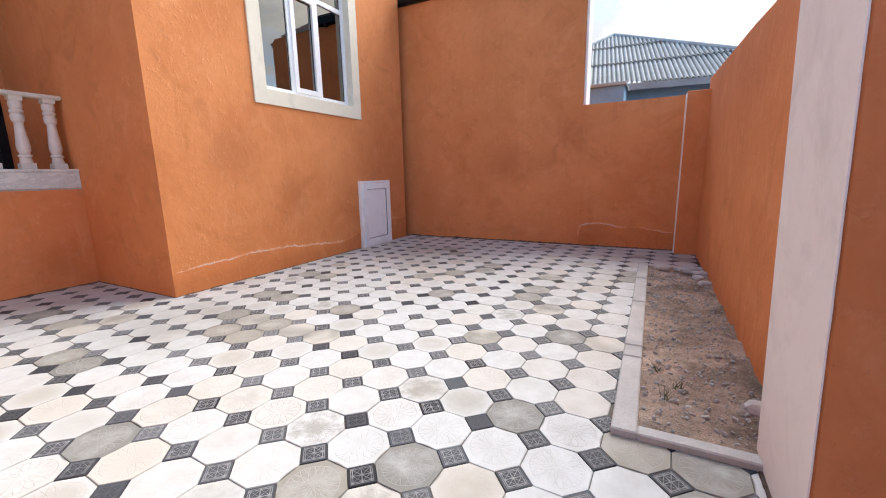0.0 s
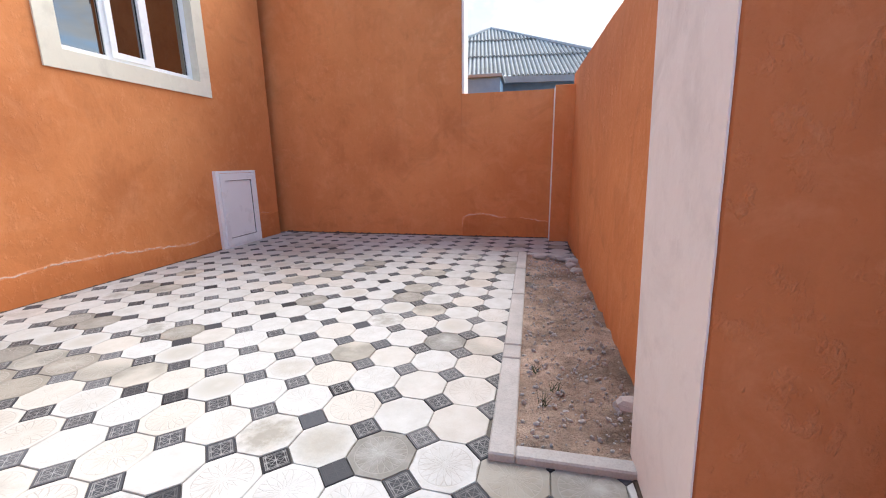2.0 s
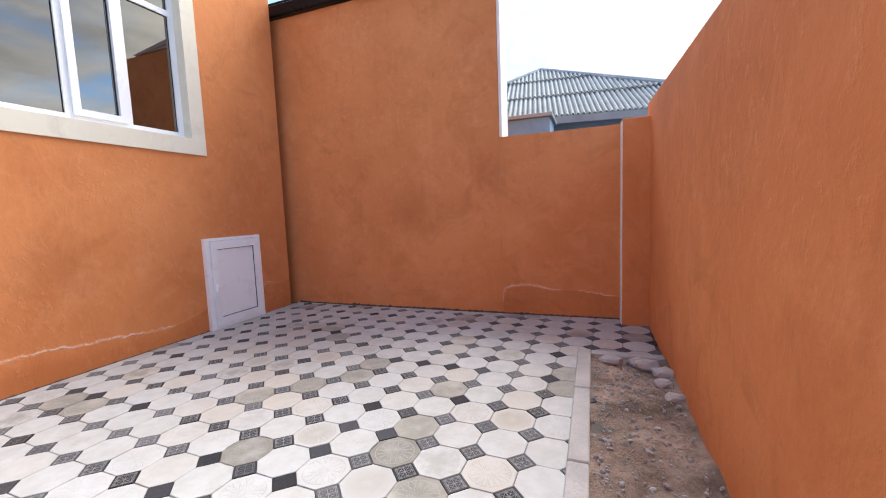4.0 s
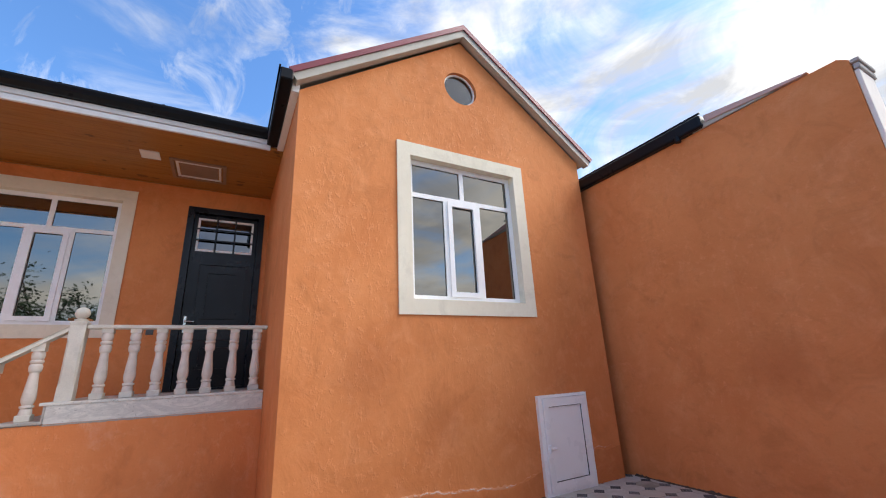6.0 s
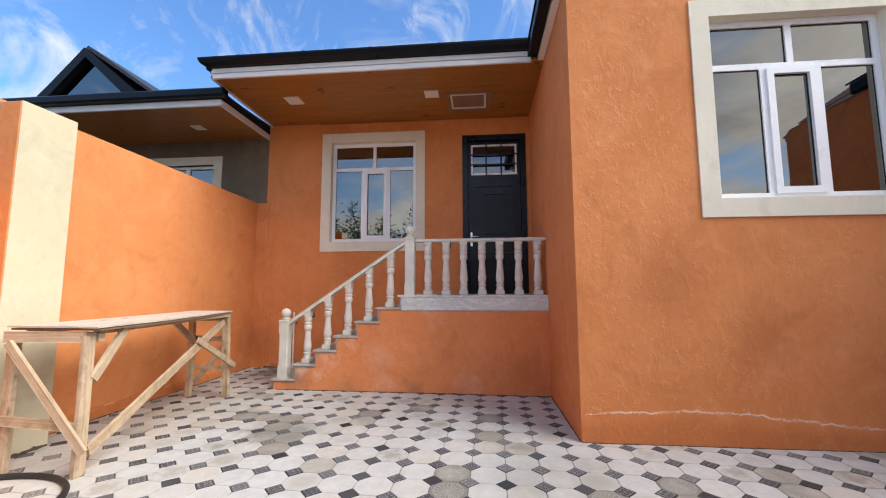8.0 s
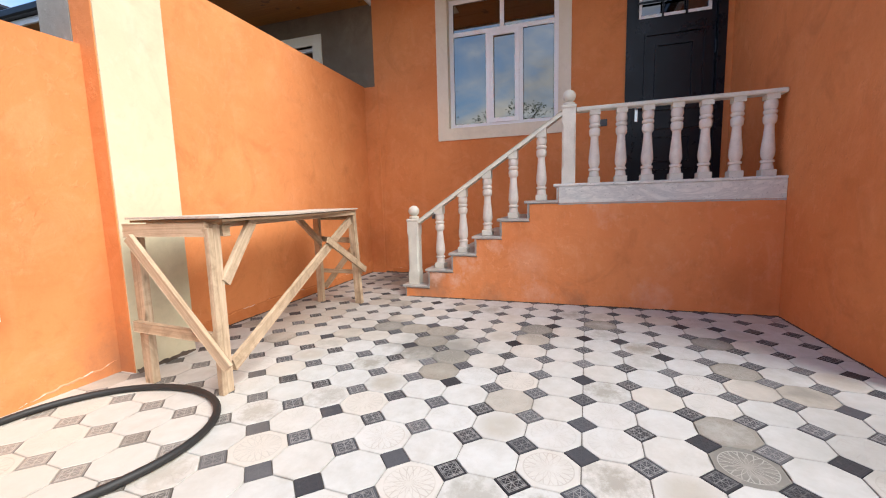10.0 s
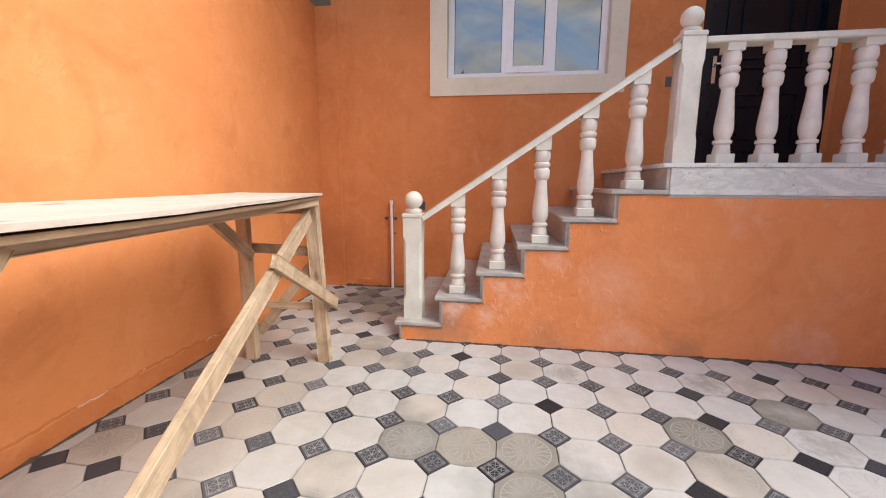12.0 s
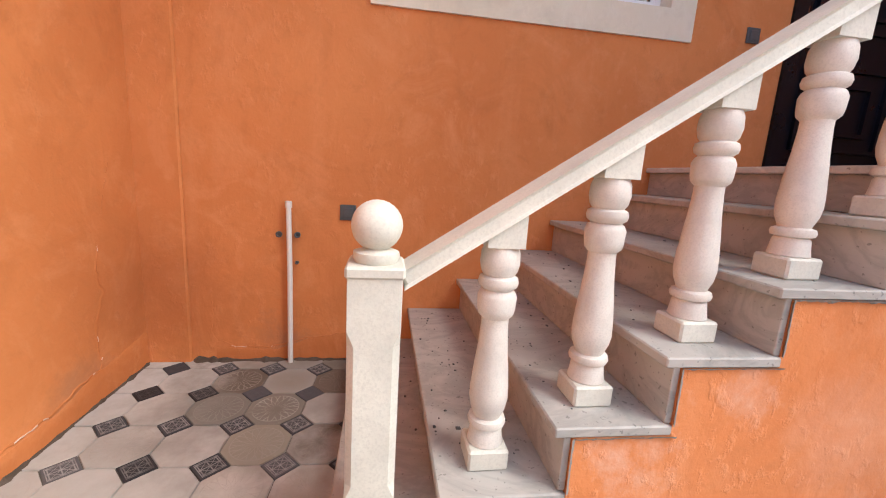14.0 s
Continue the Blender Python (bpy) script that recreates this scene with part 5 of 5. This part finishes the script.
part("stretcher", plank((C[0] - 0.042, C[1] - 0.03, 0.68), (D[0] - 0.042, D[1], 0.70), 0.055, 0.026), PINE, wb)
part("brace", plank((Bk[0] + 0.075, Bk[1] + 0.045, 0.915), (A[0] + 0.075, A[1] + 0.105, 0.185), 0.055, 0.024), PINE, wb)
part("brace", plank((A[0] - 0.045, A[1] + 0.014, 0.145), (C[0] + 0.055, C[1] - 0.058, 0.905), 0.076, 0.026), PINE, wb)
part("brace", plank((A[0] - 0.03, A[1] + 0.025, 0.65), (A[0] - 0.31, A[1] - 0.005, 1.0), 0.064, 0.024), PINE, wb)
part("brace", plank((C[0] + 0.64, C[1] + 0.062, 0.755), (C[0] - 0.04, C[1] + 0.045, 0.365), 0.060, 0.024), PINE, wb)
part("brace", plank((D[0] + 0.02, D[1] + 0.05, 0.66), (D[0] + 0.42, D[1] + 0.06, 0.97), 0.062, 0.024), PINE, wb)
part("brace", plank((D[0] - 0.05, D[1] + 0.03, 0.16), (C[0] - 0.055, C[1] - 0.05, 0.66), 0.052, 0.024), PINE, wb)
part("block", plank((A[0] - 0.03, A[1] + 0.03, TZ - 0.04), (A[0] - 0.075, A[1] + 0.03, TZ - 0.04), 0.06, 0.03), PINE, wb)
for p, z in ((A, 0.18), (A, 0.36), (A, 0.93), (C, 0.42), (C, 0.9), (Bk, 0.9)):
    part("nail", lathe([(0.006, 0), (0.006, 0.003)], (0, 0), 8), SOCKET, wb).location = Vector((p[0] + 0.02, p[1] + 0.075, z)) - BASE[wb]

# ---------------------------------------------------------------- hose, tap, pipe, boxes
pts = []
for i in range(64):
    a = i * math.tau / 64
    r = 0.60 + 0.05 * math.cos(2 * a + 0.6) + 0.02 * math.cos(3 * a)
    pts.append((-2.27 + r * 0.95 * math.cos(a), -1.33 + r * math.sin(a), 0.020))
hose = tube(pts[4:60], 0.019, 12)
solid("hose", hose, RUBBER, (-2.27, -1.33, 0), "loop of thick black rubber hose on the tiles", "hose", smooth=True)
tp = thing("tap", (-2.32, -2.0, 0.66), "short white plastic pipe spout on the wall", "tap")
part("spout", tube([(-2.20, -2.0, 0.665), (-2.20, -1.95, 0.665), (-2.22, -1.93, 0.665), (-2.37, -1.93, 0.655), (-2.385, -1.93, 0.645), (-2.388, -1.93, 0.52)], 0.016, 12), PLASTIC, tp, "", True)
part("elbow", tube([(-2.36, -1.93, 0.656), (-2.392, -1.93, 0.652), (-2.389, -1.93, 0.61)], 0.021, 12), PLASTIC, tp, "", True)
part("valve", tube([(-2.25, -1.93, 0.66), (-2.25, -1.93, 0.72), (-2.29, -1.93, 0.725)], 0.010, 10), CHROME, tp, "small metal valve", True)
wp = thing("water_pipe", (WX + 0.03, -1.355, 0), "upright white plastic pipe standing out of the paving", "pipe")
part("pipe", tube([(WX + 0.035, -1.355, -0.02), (WX + 0.035, -1.353, 0.5), (WX + 0.035, -1.357, 0.90)], 0.014, 12), PLASTIC, wp, "", True)
part("cap", tube([(WX + 0.035, -1.357, 0.885), (WX + 0.035, -1.357, 0.92)], 0.018, 12), PLASTIC, wp, "", True)
for y, z, r in ((-1.415, 0.735, 0.017), (-1.318, 0.735, 0.017), (-1.322, 0.58, 0.010)):
    hs = solid("pipe_stub", lathe([(r, 0), (r, 0.012), (r * 0.6, 0.012), (r * 0.6, 0.002)], (0, 0), 14), SOCKET, (0, 0, 0), "dark open pipe stub in the wall", "pipe stub")
    hs.matrix_world = pose(WX + 0.0, y, z, 0, 90, 0)


def wall_socket(y, z, s, label):
    so = thing("wall_box", (WX, y, z), label, "socket")
    part("plate", box(WX + 0.001, WX + 0.012, y - s, y + s, z - s, z + s, 0.003), SOCKET, so)
    part("insert", box(WX + 0.012, WX + 0.017, y - s * 0.6, y + s * 0.6, z - s * 0.6, z + s * 0.6, 0.002), SOCKET, so)


wall_socket(-1.05, 0.87, 0.043, "dark grey socket plate on the orange wall")
wall_socket(1.25, 2.015, 0.043, "grey switch plate beside the entrance door")

# ---------------------------------------------------------------- planting bed
kb = thing("kerb", (0, 4, 0), "pale cement kerb round the planting bed", "kerb", "structure")
ys = (2.25, 3.0, 3.16, 3.62, 4.1, 4.9, 5.65)
for i, (a, b) in enumerate(zip(ys, ys[1:])):
    part("kerb_stone", box(-0.045, 0.055, a + 0.002, b - 0.002, -0.05, 0.032 + 0.003 * (i % 3), 0.006), CEMENT, kb)
part("kerb_stone", box(0.056, 0.475, 2.252, 2.318, -0.05, 0.030, 0.006), CEMENT, kb)
part("kerb_stone", box(0.056, 0.585, 5.56, 5.655, -0.05, 0.032, 0.008), CEMENT, kb)
bm = bmesh.new()
nx, ny = 24, 130
grid = [[bm.verts.new((0.03 + 0.57 * i / nx, 2.28 + 3.32 * j / ny, 0)) for i in range(nx + 1)] for j in range(ny + 1)]
for row in grid:
    for v in row:
        p = v.co
        v.co.z = 0.010 + 0.022 * noise.noise((p.x * 5, p.y * 5, 1)) + 0.014 * noise.noise((p.x * 17, p.y * 17, 2)) + 0.03 * max(0, (p.x - 0.42) / 0.17) * (0.5 + noise.noise((p.x * 6, p.y * 6, 5)))
for a, b in zip(grid, grid[1:]):
    for i in range(nx):
        bm.faces.new((a[i], a[i + 1], b[i + 1], b[i]))
soil = solid("planting_bed", bm, SOIL, (0.3, 4, 0), "bare dry soil bed with pebbles and rubble", "soil", "structure", True)
rng = random.Random(8)
bm = bmesh.new()
for _ in range(900):
    x, y, s = rng.uniform(0.07, 0.57), rng.uniform(2.34, 5.54), rng.choice((0.004, 0.005, 0.006, 0.008, 0.012))
    m = Matrix.Translation((x, y, 0.014 + 0.022 * noise.noise((x * 5, y * 5, 1)) + 0.02 * max(0, (x - 0.42) / 0.17))) @ Euler((rng.uniform(0, 3), rng.uniform(0, 3), 0)).to_matrix().to_4x4() @ Matrix.Diagonal((s * rng.uniform(0.8, 1.8), s, s * 0.7, 1))
    bmesh.ops.create_icosphere(bm, subdivisions=1, radius=1.0, matrix=m)
solid("pebbles", bm, CEMENT, (0.3, 4, 0), "scattered pale pebbles and grit on the soil", "pebbles", "stuff")


def rubble(x, y, z, s, seed):
    bm = bmesh.new()
    bmesh.ops.create_icosphere(bm, subdivisions=2, radius=1.0)
    for v in bm.verts:
        v.co *= 1 + 0.35 * noise.noise(v.co * 1.5 + Vector((seed, 0, 0)))
        v.co = Vector((x + v.co.x * s * 1.4, y + v.co.y * s, z + max(v.co.z, -0.4) * s * 0.7))
    solid("rubble_stone", bm, CEMENT, (x, y, z), "grey lump of broken mortar on the soil", "stone", group="rubble in the bed")


for i, (x, y, s) in enumerate(((0.45, 5.40, 0.07), (0.53, 5.28, 0.06), (0.50, 5.10, 0.045), (0.54, 4.9, 0.05), (0.38, 5.45, 0.05), (0.20, 5.45, 0.06), (0.53, 2.66, 0.05))):
    rubble(x, y, 0.03, s, i * 3.1)
for i, (x, y) in enumerate(((0.16, 2.62), (0.22, 2.75), (0.13, 2.9))):
    bm = bmesh.new()
    r2 = random.Random(i)
    for _ in range(14):
        a, ln = r2.uniform(0, math.tau), r2.uniform(0.03, 0.07)
        bx, by = x + r2.uniform(-0.02, 0.02), y + r2.uniform(-0.02, 0.02)
        tipx, tipy = bx + math.cos(a) * ln * 0.6, by + math.sin(a) * ln * 0.6
        q = [bm.verts.new((bx - 0.0015, by, 0.012)), bm.verts.new((bx + 0.0015, by, 0.012)), bm.verts.new((tipx, tipy, 0.015 + ln))]
        bm.faces.new(q)
    solid("weed", bm, LEAF, (x, y, 0.01), "thin dry green weed in the soil", "weed", group="weeds in the bed")

# ---------------------------------------------------------------- gate
gt = thing("gate", (0.85, 0.3, 0), "black painted sheet metal street gate standing open", "gate")
part("post", box(0.855, 0.945, 1.747, 1.845, -0.05, 2.6, 0.006), BLACK, gt)
bm = bmesh.new()
rr = wavy(0.0, 2.6, 0.012, 0.006, 6)
vs = [(bm.verts.new((0.832 + d, 1.8435, z)), bm.verts.new((0.86, 1.8435, z))) for z, d in rr]
for p, q in zip(vs, vs[1:]):
    bm.faces.new((p[0], p[1], q[1], q[0]))
part("paint_edge", bm, BLACK, gt, "ragged black paint edge on the pillar")
part("post", box(0.80, 0.90, -1.198, -1.10, -0.05, 2.6, 0.006), BLACK, gt)
for y0, sgn in ((1.762, 1), (-1.12, -1)):
    lf = part("leaf", box(0.95, 2.30, y0 - 0.012, y0 + 0.012, 0.03, 2.5, 0.004), BLACK, gt)
    for z in (0.06, 1.2, 2.44):
        part("crossbar", box(0.95, 2.30, min(y0 - sgn * 0.013, y0 - sgn * 0.042), max(y0 - sgn * 0.013, y0 - sgn * 0.042), z - 0.025, z + 0.025, 0.004), BLACK, lf)

# ---------------------------------------------------------------- neighbours on the left
nb = thing("neighbour_house", (-6.2, -5, 0), "taupe row house with black gutter, board soffit and glazed gable", "house")
NZ = 3.97
part("wall", plate([(-12, -0.3), (-1.945, -0.3), (-1.945, 4.2), (-12, 4.2)], [rect(-4.08, -2.98, 2.0, 3.53)], "x", WX - 0.02, WX - 0.30), TAUPE, nb, "taupe rendered wall")
wn2 = part("window", plate(rect(-4.24, -2.82, 1.85, 3.68), [rect(-4.08, -2.98, 2.0, 3.53)], "x", WX + 0.0, WX - 0.10), CREAM, nb, "cream window surround")
part("window_frame", plate(rect(-4.08, -2.98, 2.0, 3.53), [rect(-4.03, -3.56, 2.05, 3.48), rect(-3.50, -3.03, 2.05, 3.48)], "x", WX - 0.09, WX - 0.15), PVC, wn2)
for a, b in ((-4.04, -3.55), (-3.51, -3.02)):
    part("pane", box(WX - 0.14, WX - 0.12, a, b, 2.04, 3.49), GLASS, wn2)
part("soffit", box(WX - 0.02, -5.47, -12, -1.97, NZ, NZ + 0.03), CEILWOOD, nb, "brown board soffit")
bm = box(-5.47, -5.435, -12, -1.94, NZ - 0.025, NZ + 0.07, 0.004)
bm = box(WX - 0.02, -5.47, -1.97, -1.94, NZ - 0.025, NZ + 0.07, 0.004, bm)
part("fascia", bm, WHITEMETAL, nb, "white metal fascia")
bm = box(-5.46, -5.33, -12, -1.83, NZ + 0.075, NZ + 0.205, 0.025)
bm = box(WX - 0.5, -5.46, -1.96, -1.945, NZ + 0.075, NZ + 0.205, 0.004, bm)
part("gutter", bm, GUTTER, nb, "black gutter")
ceil = thing("ceiling_light", (-6.2, -2.9, NZ), "unlit square white panel lamp under the neighbour's soffit", "ceiling light")
part("diffuser", box(-6.29, -6.11, -2.94, -2.76, NZ - 0.012, NZ - 0.001, 0.003), LAMP, ceil)
rf = plate([(-12, -12), (-5.36, -12), (-5.36, -1.99), (-12, -1.99)], [], "z", NZ + 0.19, NZ + 0.203)
for v in rf.verts:
    v.co.z += max(0, -5.36 - v.co.x) * 0.05
part("roof", rf, DARKROOF, nb, "charcoal sheet roof")
# glazed gable over the eave
GXN = -5.75
tri = [(-5.32, 4.25), (-3.40, 4.25), (-4.47, 5.14)]
ins = [(-5.10, 4.28), (-3.68, 4.28), (-4.44, 4.98)]
part("gable_frame", plate(tri, [ins], "x", GXN + 0.08, GXN - 0.10), GUTTER, nb, "black gable frame")
part("gable_pane", plate(ins, [], "x", GXN - 0.02, GXN - 0.05), GLASS, nb, "grey glazed gable")
bm = plate([(-4.50, 5.16), (-3.18, 4.26), (-3.16, 4.30), (-4.47, 5.21), (-5.40, 4.30), (-5.38, 4.26)], [], "x", GXN + 0.02, GXN - 2.5)
part("gable_roof", bm, DARKROOF, nb, "charcoal gable roof")

bh = thing("beige_house", (-9, -11, 0), "far beige rendered house with a black gutter", "house")
part("wall", box(-13, -5.2, -9.0, -8.6, -0.3, 4.35), BEIGE, bh)
part("gutter", box(-13, -5.0, -8.7, -8.5, 4.36, 4.62, 0.02), GUTTER, bh)
part("roof", plate([(-13, -14), (-5, -14), (-5, -8.6), (-13, -8.6)], [], "z", 4.63, 4.68), DARKROOF, bh)

# ---------------------------------------------------------------- house behind the back wall
ch = thing("grey_roofed_house", (0, 10, 0), "house with weathered corrugated roof behind the yard", "house")
E0, E1, R0 = Vector((-3.2, 9.05, 2.72)), Vector((4.2, 10.0, 2.72)), Vector((-1.12, 12.6, 4.52))
e_run, up_run = Vector((0.992, 0.127, 0)), Vector((-0.127, 0.992, 0))      # along the eave, and up the slope in plan
WAVE, APEX_U, APEX_N, EAVE_U = 0.088, 2.515, 3.256, 5.99


def sheet_point(u, n, lift):
    q = E0 + e_run * u + up_run * n
    return (q.x, q.y, 2.72 + 0.553 * n + lift)


for r in range(3):
    bm = bmesh.new()
    lay = bm.loops.layers.uv.new("UVMap")
    n0, n1, prev = 1.1 * r, 1.1 * (r + 1) + 0.05, None
    for i in range(int(EAVE_U / WAVE * 8) + 1):
        u = i * WAVE / 8
        most = max(min(APEX_N * u / APEX_U, APEX_N * (EAVE_U - u) / (EAVE_U - APEX_U)), 0.0)
        if most <= n0:
            prev = None
            continue
        lift = 0.021 * math.cos(i * math.tau / 8) + 0.018 * r
        col = (bm.verts.new(sheet_point(u, n0, lift + 0.012)), bm.verts.new(sheet_point(u, min(n1, most), lift - 0.004)), i)
        if prev:
            f = bm.faces.new((prev[0], col[0], col[1], prev[1]))
            for lp, uu, vv in zip(f.loops, (prev[2], col[2], col[2], prev[2]), (0, 0, 1, 1)):
                lp[lay].uv = (uu / 8, vv + r)
        prev = col
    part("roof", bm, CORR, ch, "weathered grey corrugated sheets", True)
FOOT = Vector(sheet_point(EAVE_U, 0, 0))
bm = bmesh.new()
bm.faces.new([bm.verts.new(p) for p in (FOOT, Vector((4.6, 18.0, 2.72)), Vector((-2.6, 15.5, 4.5)), R0)])
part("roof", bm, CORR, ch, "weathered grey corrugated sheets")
bm = bmesh.new()
L0, L1 = Vector((-6.5, 14.5, 2.72)), Vector((-3.2, 9.05, 2.72))
lo, hi = [], []
for i in range(121):
    s = i / 120
    wv = 0.028 * math.cos(i * math.tau / 6)
    p = L0.lerp(L1, s)
    q = Vector((-2.6, 15.5, 4.52)).lerp(R0, s)
    lo.append(bm.verts.new((p.x, p.y, p.z + wv)))
    hi.append(bm.verts.new((q.x, q.y, q.z + wv)))
for i in range(120):
    bm.faces.new((lo[i], lo[i + 1], hi[i + 1], hi[i]))
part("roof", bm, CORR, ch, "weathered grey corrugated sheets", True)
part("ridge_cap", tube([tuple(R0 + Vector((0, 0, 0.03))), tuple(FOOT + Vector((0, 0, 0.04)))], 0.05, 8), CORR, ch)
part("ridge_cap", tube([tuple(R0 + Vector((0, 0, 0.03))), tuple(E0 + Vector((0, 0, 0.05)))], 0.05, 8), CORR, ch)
part("gutter", plank(E0 + Vector((0, -0.04, -0.075)), E1 + Vector((0, -0.04, -0.075)), 0.12, 0.08), GREYEDGE, ch)
part("wall", plank(E0 + Vector((0.2, 0.35, -1.6)), E1 + Vector((0, 0.35, -1.6)), 3.1, 0.2), BLUEPL, ch, "blue-grey rendered wall")
part("annex_wall", box(-3.0, -0.50, 8.3, 8.95, -0.3, 2.50), BLUEPL, ch, "blue rendered annex")
part("annex_fascia", box(-3.1, -0.46, 8.25, 9.05, 2.505, 2.56, 0.006), GREYEDGE, ch, "pale grey annex edge")

# ---------------------------------------------------------------- trees across the street


def tree(x, y, h, seed):
    r = random.Random(seed)
    tr = thing("tree", (x, y, -0.06), "leafy green street tree with an uneven crown", "tree", group="trees across the street")
    tk = bmesh.new()
    limbs = []
    n = 7
    lean = Vector((r.uniform(-0.05, 0.05), r.uniform(-0.05, 0.05), 1))
    base = Vector((x, y, -0.06))
    rings = [[tk.verts.new(base + lean * (h * 0.55 * i / n) + Vector((math.cos(a) * (0.16 - 0.012 * i), math.sin(a) * (0.16 - 0.012 * i), 0))) for a in [j * math.tau / 9 for j in range(9)]] for i in range(n)]
    for a, b in zip(rings, rings[1:]):
        for j in range(9):
            tk.faces.new((a[j], a[(j + 1) % 9], b[(j + 1) % 9], b[j]))
    top = base + lean * (h * 0.5)
    for i in range(9):
        a = i * 2.4 + r.uniform(-0.3, 0.3)
        d = Vector((math.cos(a), math.sin(a), r.uniform(0.35, 1.2))).normalized()
        st = base + lean * (h * r.uniform(0.28, 0.5))
        p = [st + d * (h * 0.42 * k / 4) + Vector((0, 0, 0.03 * k * k)) for k in range(5)]
        tube([tuple(q) for q in p], 0.035, 6, bm=tk)
        limbs += p[1:]
    part("trunk", tk, BARK, tr, "brown trunk with limbs", True)
    vs, fs = [], []
    for p in limbs:
        for _ in range(85):
            c = p + Vector((r.gauss(0, 0.30), r.gauss(0, 0.30), r.gauss(0, 0.26)))
            s = r.uniform(0.06, 0.13)
            u = Vector((r.uniform(-1, 1), r.uniform(-1, 1), r.uniform(-0.6, 0.6))).normalized()
            w = u.orthogonal().normalized()
            i = len(vs)
            vs += [c - u * s, c + w * s * 0.45, c + u * s, c - w * s * 0.45]
            fs.append((i, i + 1, i + 2, i + 3))
    me = bpy.data.meshes.new("crown")
    me.from_pydata([tuple(v - BASE[tr]) for v in vs], [], fs)
    me.materials.append(LEAF)
    cr = new("crown", me)
    cr.parent = tr


for x, y, h, s in ((11.6, -3.6, 7.6, 1), (12.4, -5.9, 7.4, 2), (11.8, -9.0, 6.0, 3), (12.6, -1.4, 6.2, 4)):
    tree(x, y, h, s)
solid("wall_street_opposite", box(14.5, 14.8, -14, 14, -0.3, 2.0), BEIGE, (14.6, 0, 0), "beige rendered wall across the street", "wall", "structure")

# ---------------------------------------------------------------- paving of octagons and dark squares
def paved(x, y):
    if not (WX - 0.05 < x < 0.72 and -2.2 < y < BY + 0.06):
        return False
    if x < GX - 0.14 and y > NY + 0.14:
        return False
    if x < SX - 0.14 and y > -0.95 + 0.16:
        return False
    if x > 0.06 and 2.34 < y < 5.55:
        return False
    if x > 0.62 and y > 1.75:
        return False
    return True


C = 0.2929 * PITCH - 0.001
HALF = PITCH / 2 - 0.0016
octa = [(HALF, -HALF + C), (HALF, HALF - C), (HALF - C, HALF), (-HALF + C, HALF), (-HALF, HALF - C), (-HALF, -HALF + C), (-HALF + C, -HALF), (HALF - C, -HALF)]
Q = 0.2929 * PITCH - 0.0022
squa = [(Q, 0), (0, Q), (-Q, 0), (0, -Q)]


def piece(shape, mx, my, ux):
    """Points, faces and map of one paving piece, its top at zero."""
    pts, fs, uv = [], [], []
    n = len(shape)
    for k, z in ((1.0, -0.025), (1.0, -0.0030), (0.985, 0.0)):
        for x, y in shape:
            pts.append((x * k, y * k, z))
            uv.append((0.5 + (x * mx + y * my) * k / ux, 0.5 + (y * mx - x * my) * k / ux))
    fs.append(tuple(range(2 * n, 3 * n)))
    for a in (0, n):
        for i in range(n):
            j = (i + 1) % n
            fs.append((a + i, a + j, a + n + j, a + n + i))
    return pts, fs, uv


R2 = math.sqrt(0.5)
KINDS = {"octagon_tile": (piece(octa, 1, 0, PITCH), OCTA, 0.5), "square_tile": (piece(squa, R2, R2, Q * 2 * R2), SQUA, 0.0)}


def piece_mesh(name, pts, fs, uv, material):
    me = bpy.data.meshes.new(name)
    me.from_pydata(pts, [], fs)
    lay = me.uv_layers.new(name="UVMap")
    idx = np.empty(len(me.loops), dtype=np.int32)
    me.loops.foreach_get("vertex_index", idx)
    lay.data.foreach_set("uv", np.asarray(uv, dtype=np.float32)[idx].ravel())
    me.materials.append(material)
    return me


floor = solid("floor", plate([(WX - 0.2, -2.2), (0.95, -2.2), (0.95, BY + 0.2), (WX - 0.2, BY + 0.2)], [], "z", -0.0075, -0.05), GROUT, (0, 0, 0),
              "yard paving of white octagon and dark square concrete tiles", "paving", "structure")
rng = random.Random(12)
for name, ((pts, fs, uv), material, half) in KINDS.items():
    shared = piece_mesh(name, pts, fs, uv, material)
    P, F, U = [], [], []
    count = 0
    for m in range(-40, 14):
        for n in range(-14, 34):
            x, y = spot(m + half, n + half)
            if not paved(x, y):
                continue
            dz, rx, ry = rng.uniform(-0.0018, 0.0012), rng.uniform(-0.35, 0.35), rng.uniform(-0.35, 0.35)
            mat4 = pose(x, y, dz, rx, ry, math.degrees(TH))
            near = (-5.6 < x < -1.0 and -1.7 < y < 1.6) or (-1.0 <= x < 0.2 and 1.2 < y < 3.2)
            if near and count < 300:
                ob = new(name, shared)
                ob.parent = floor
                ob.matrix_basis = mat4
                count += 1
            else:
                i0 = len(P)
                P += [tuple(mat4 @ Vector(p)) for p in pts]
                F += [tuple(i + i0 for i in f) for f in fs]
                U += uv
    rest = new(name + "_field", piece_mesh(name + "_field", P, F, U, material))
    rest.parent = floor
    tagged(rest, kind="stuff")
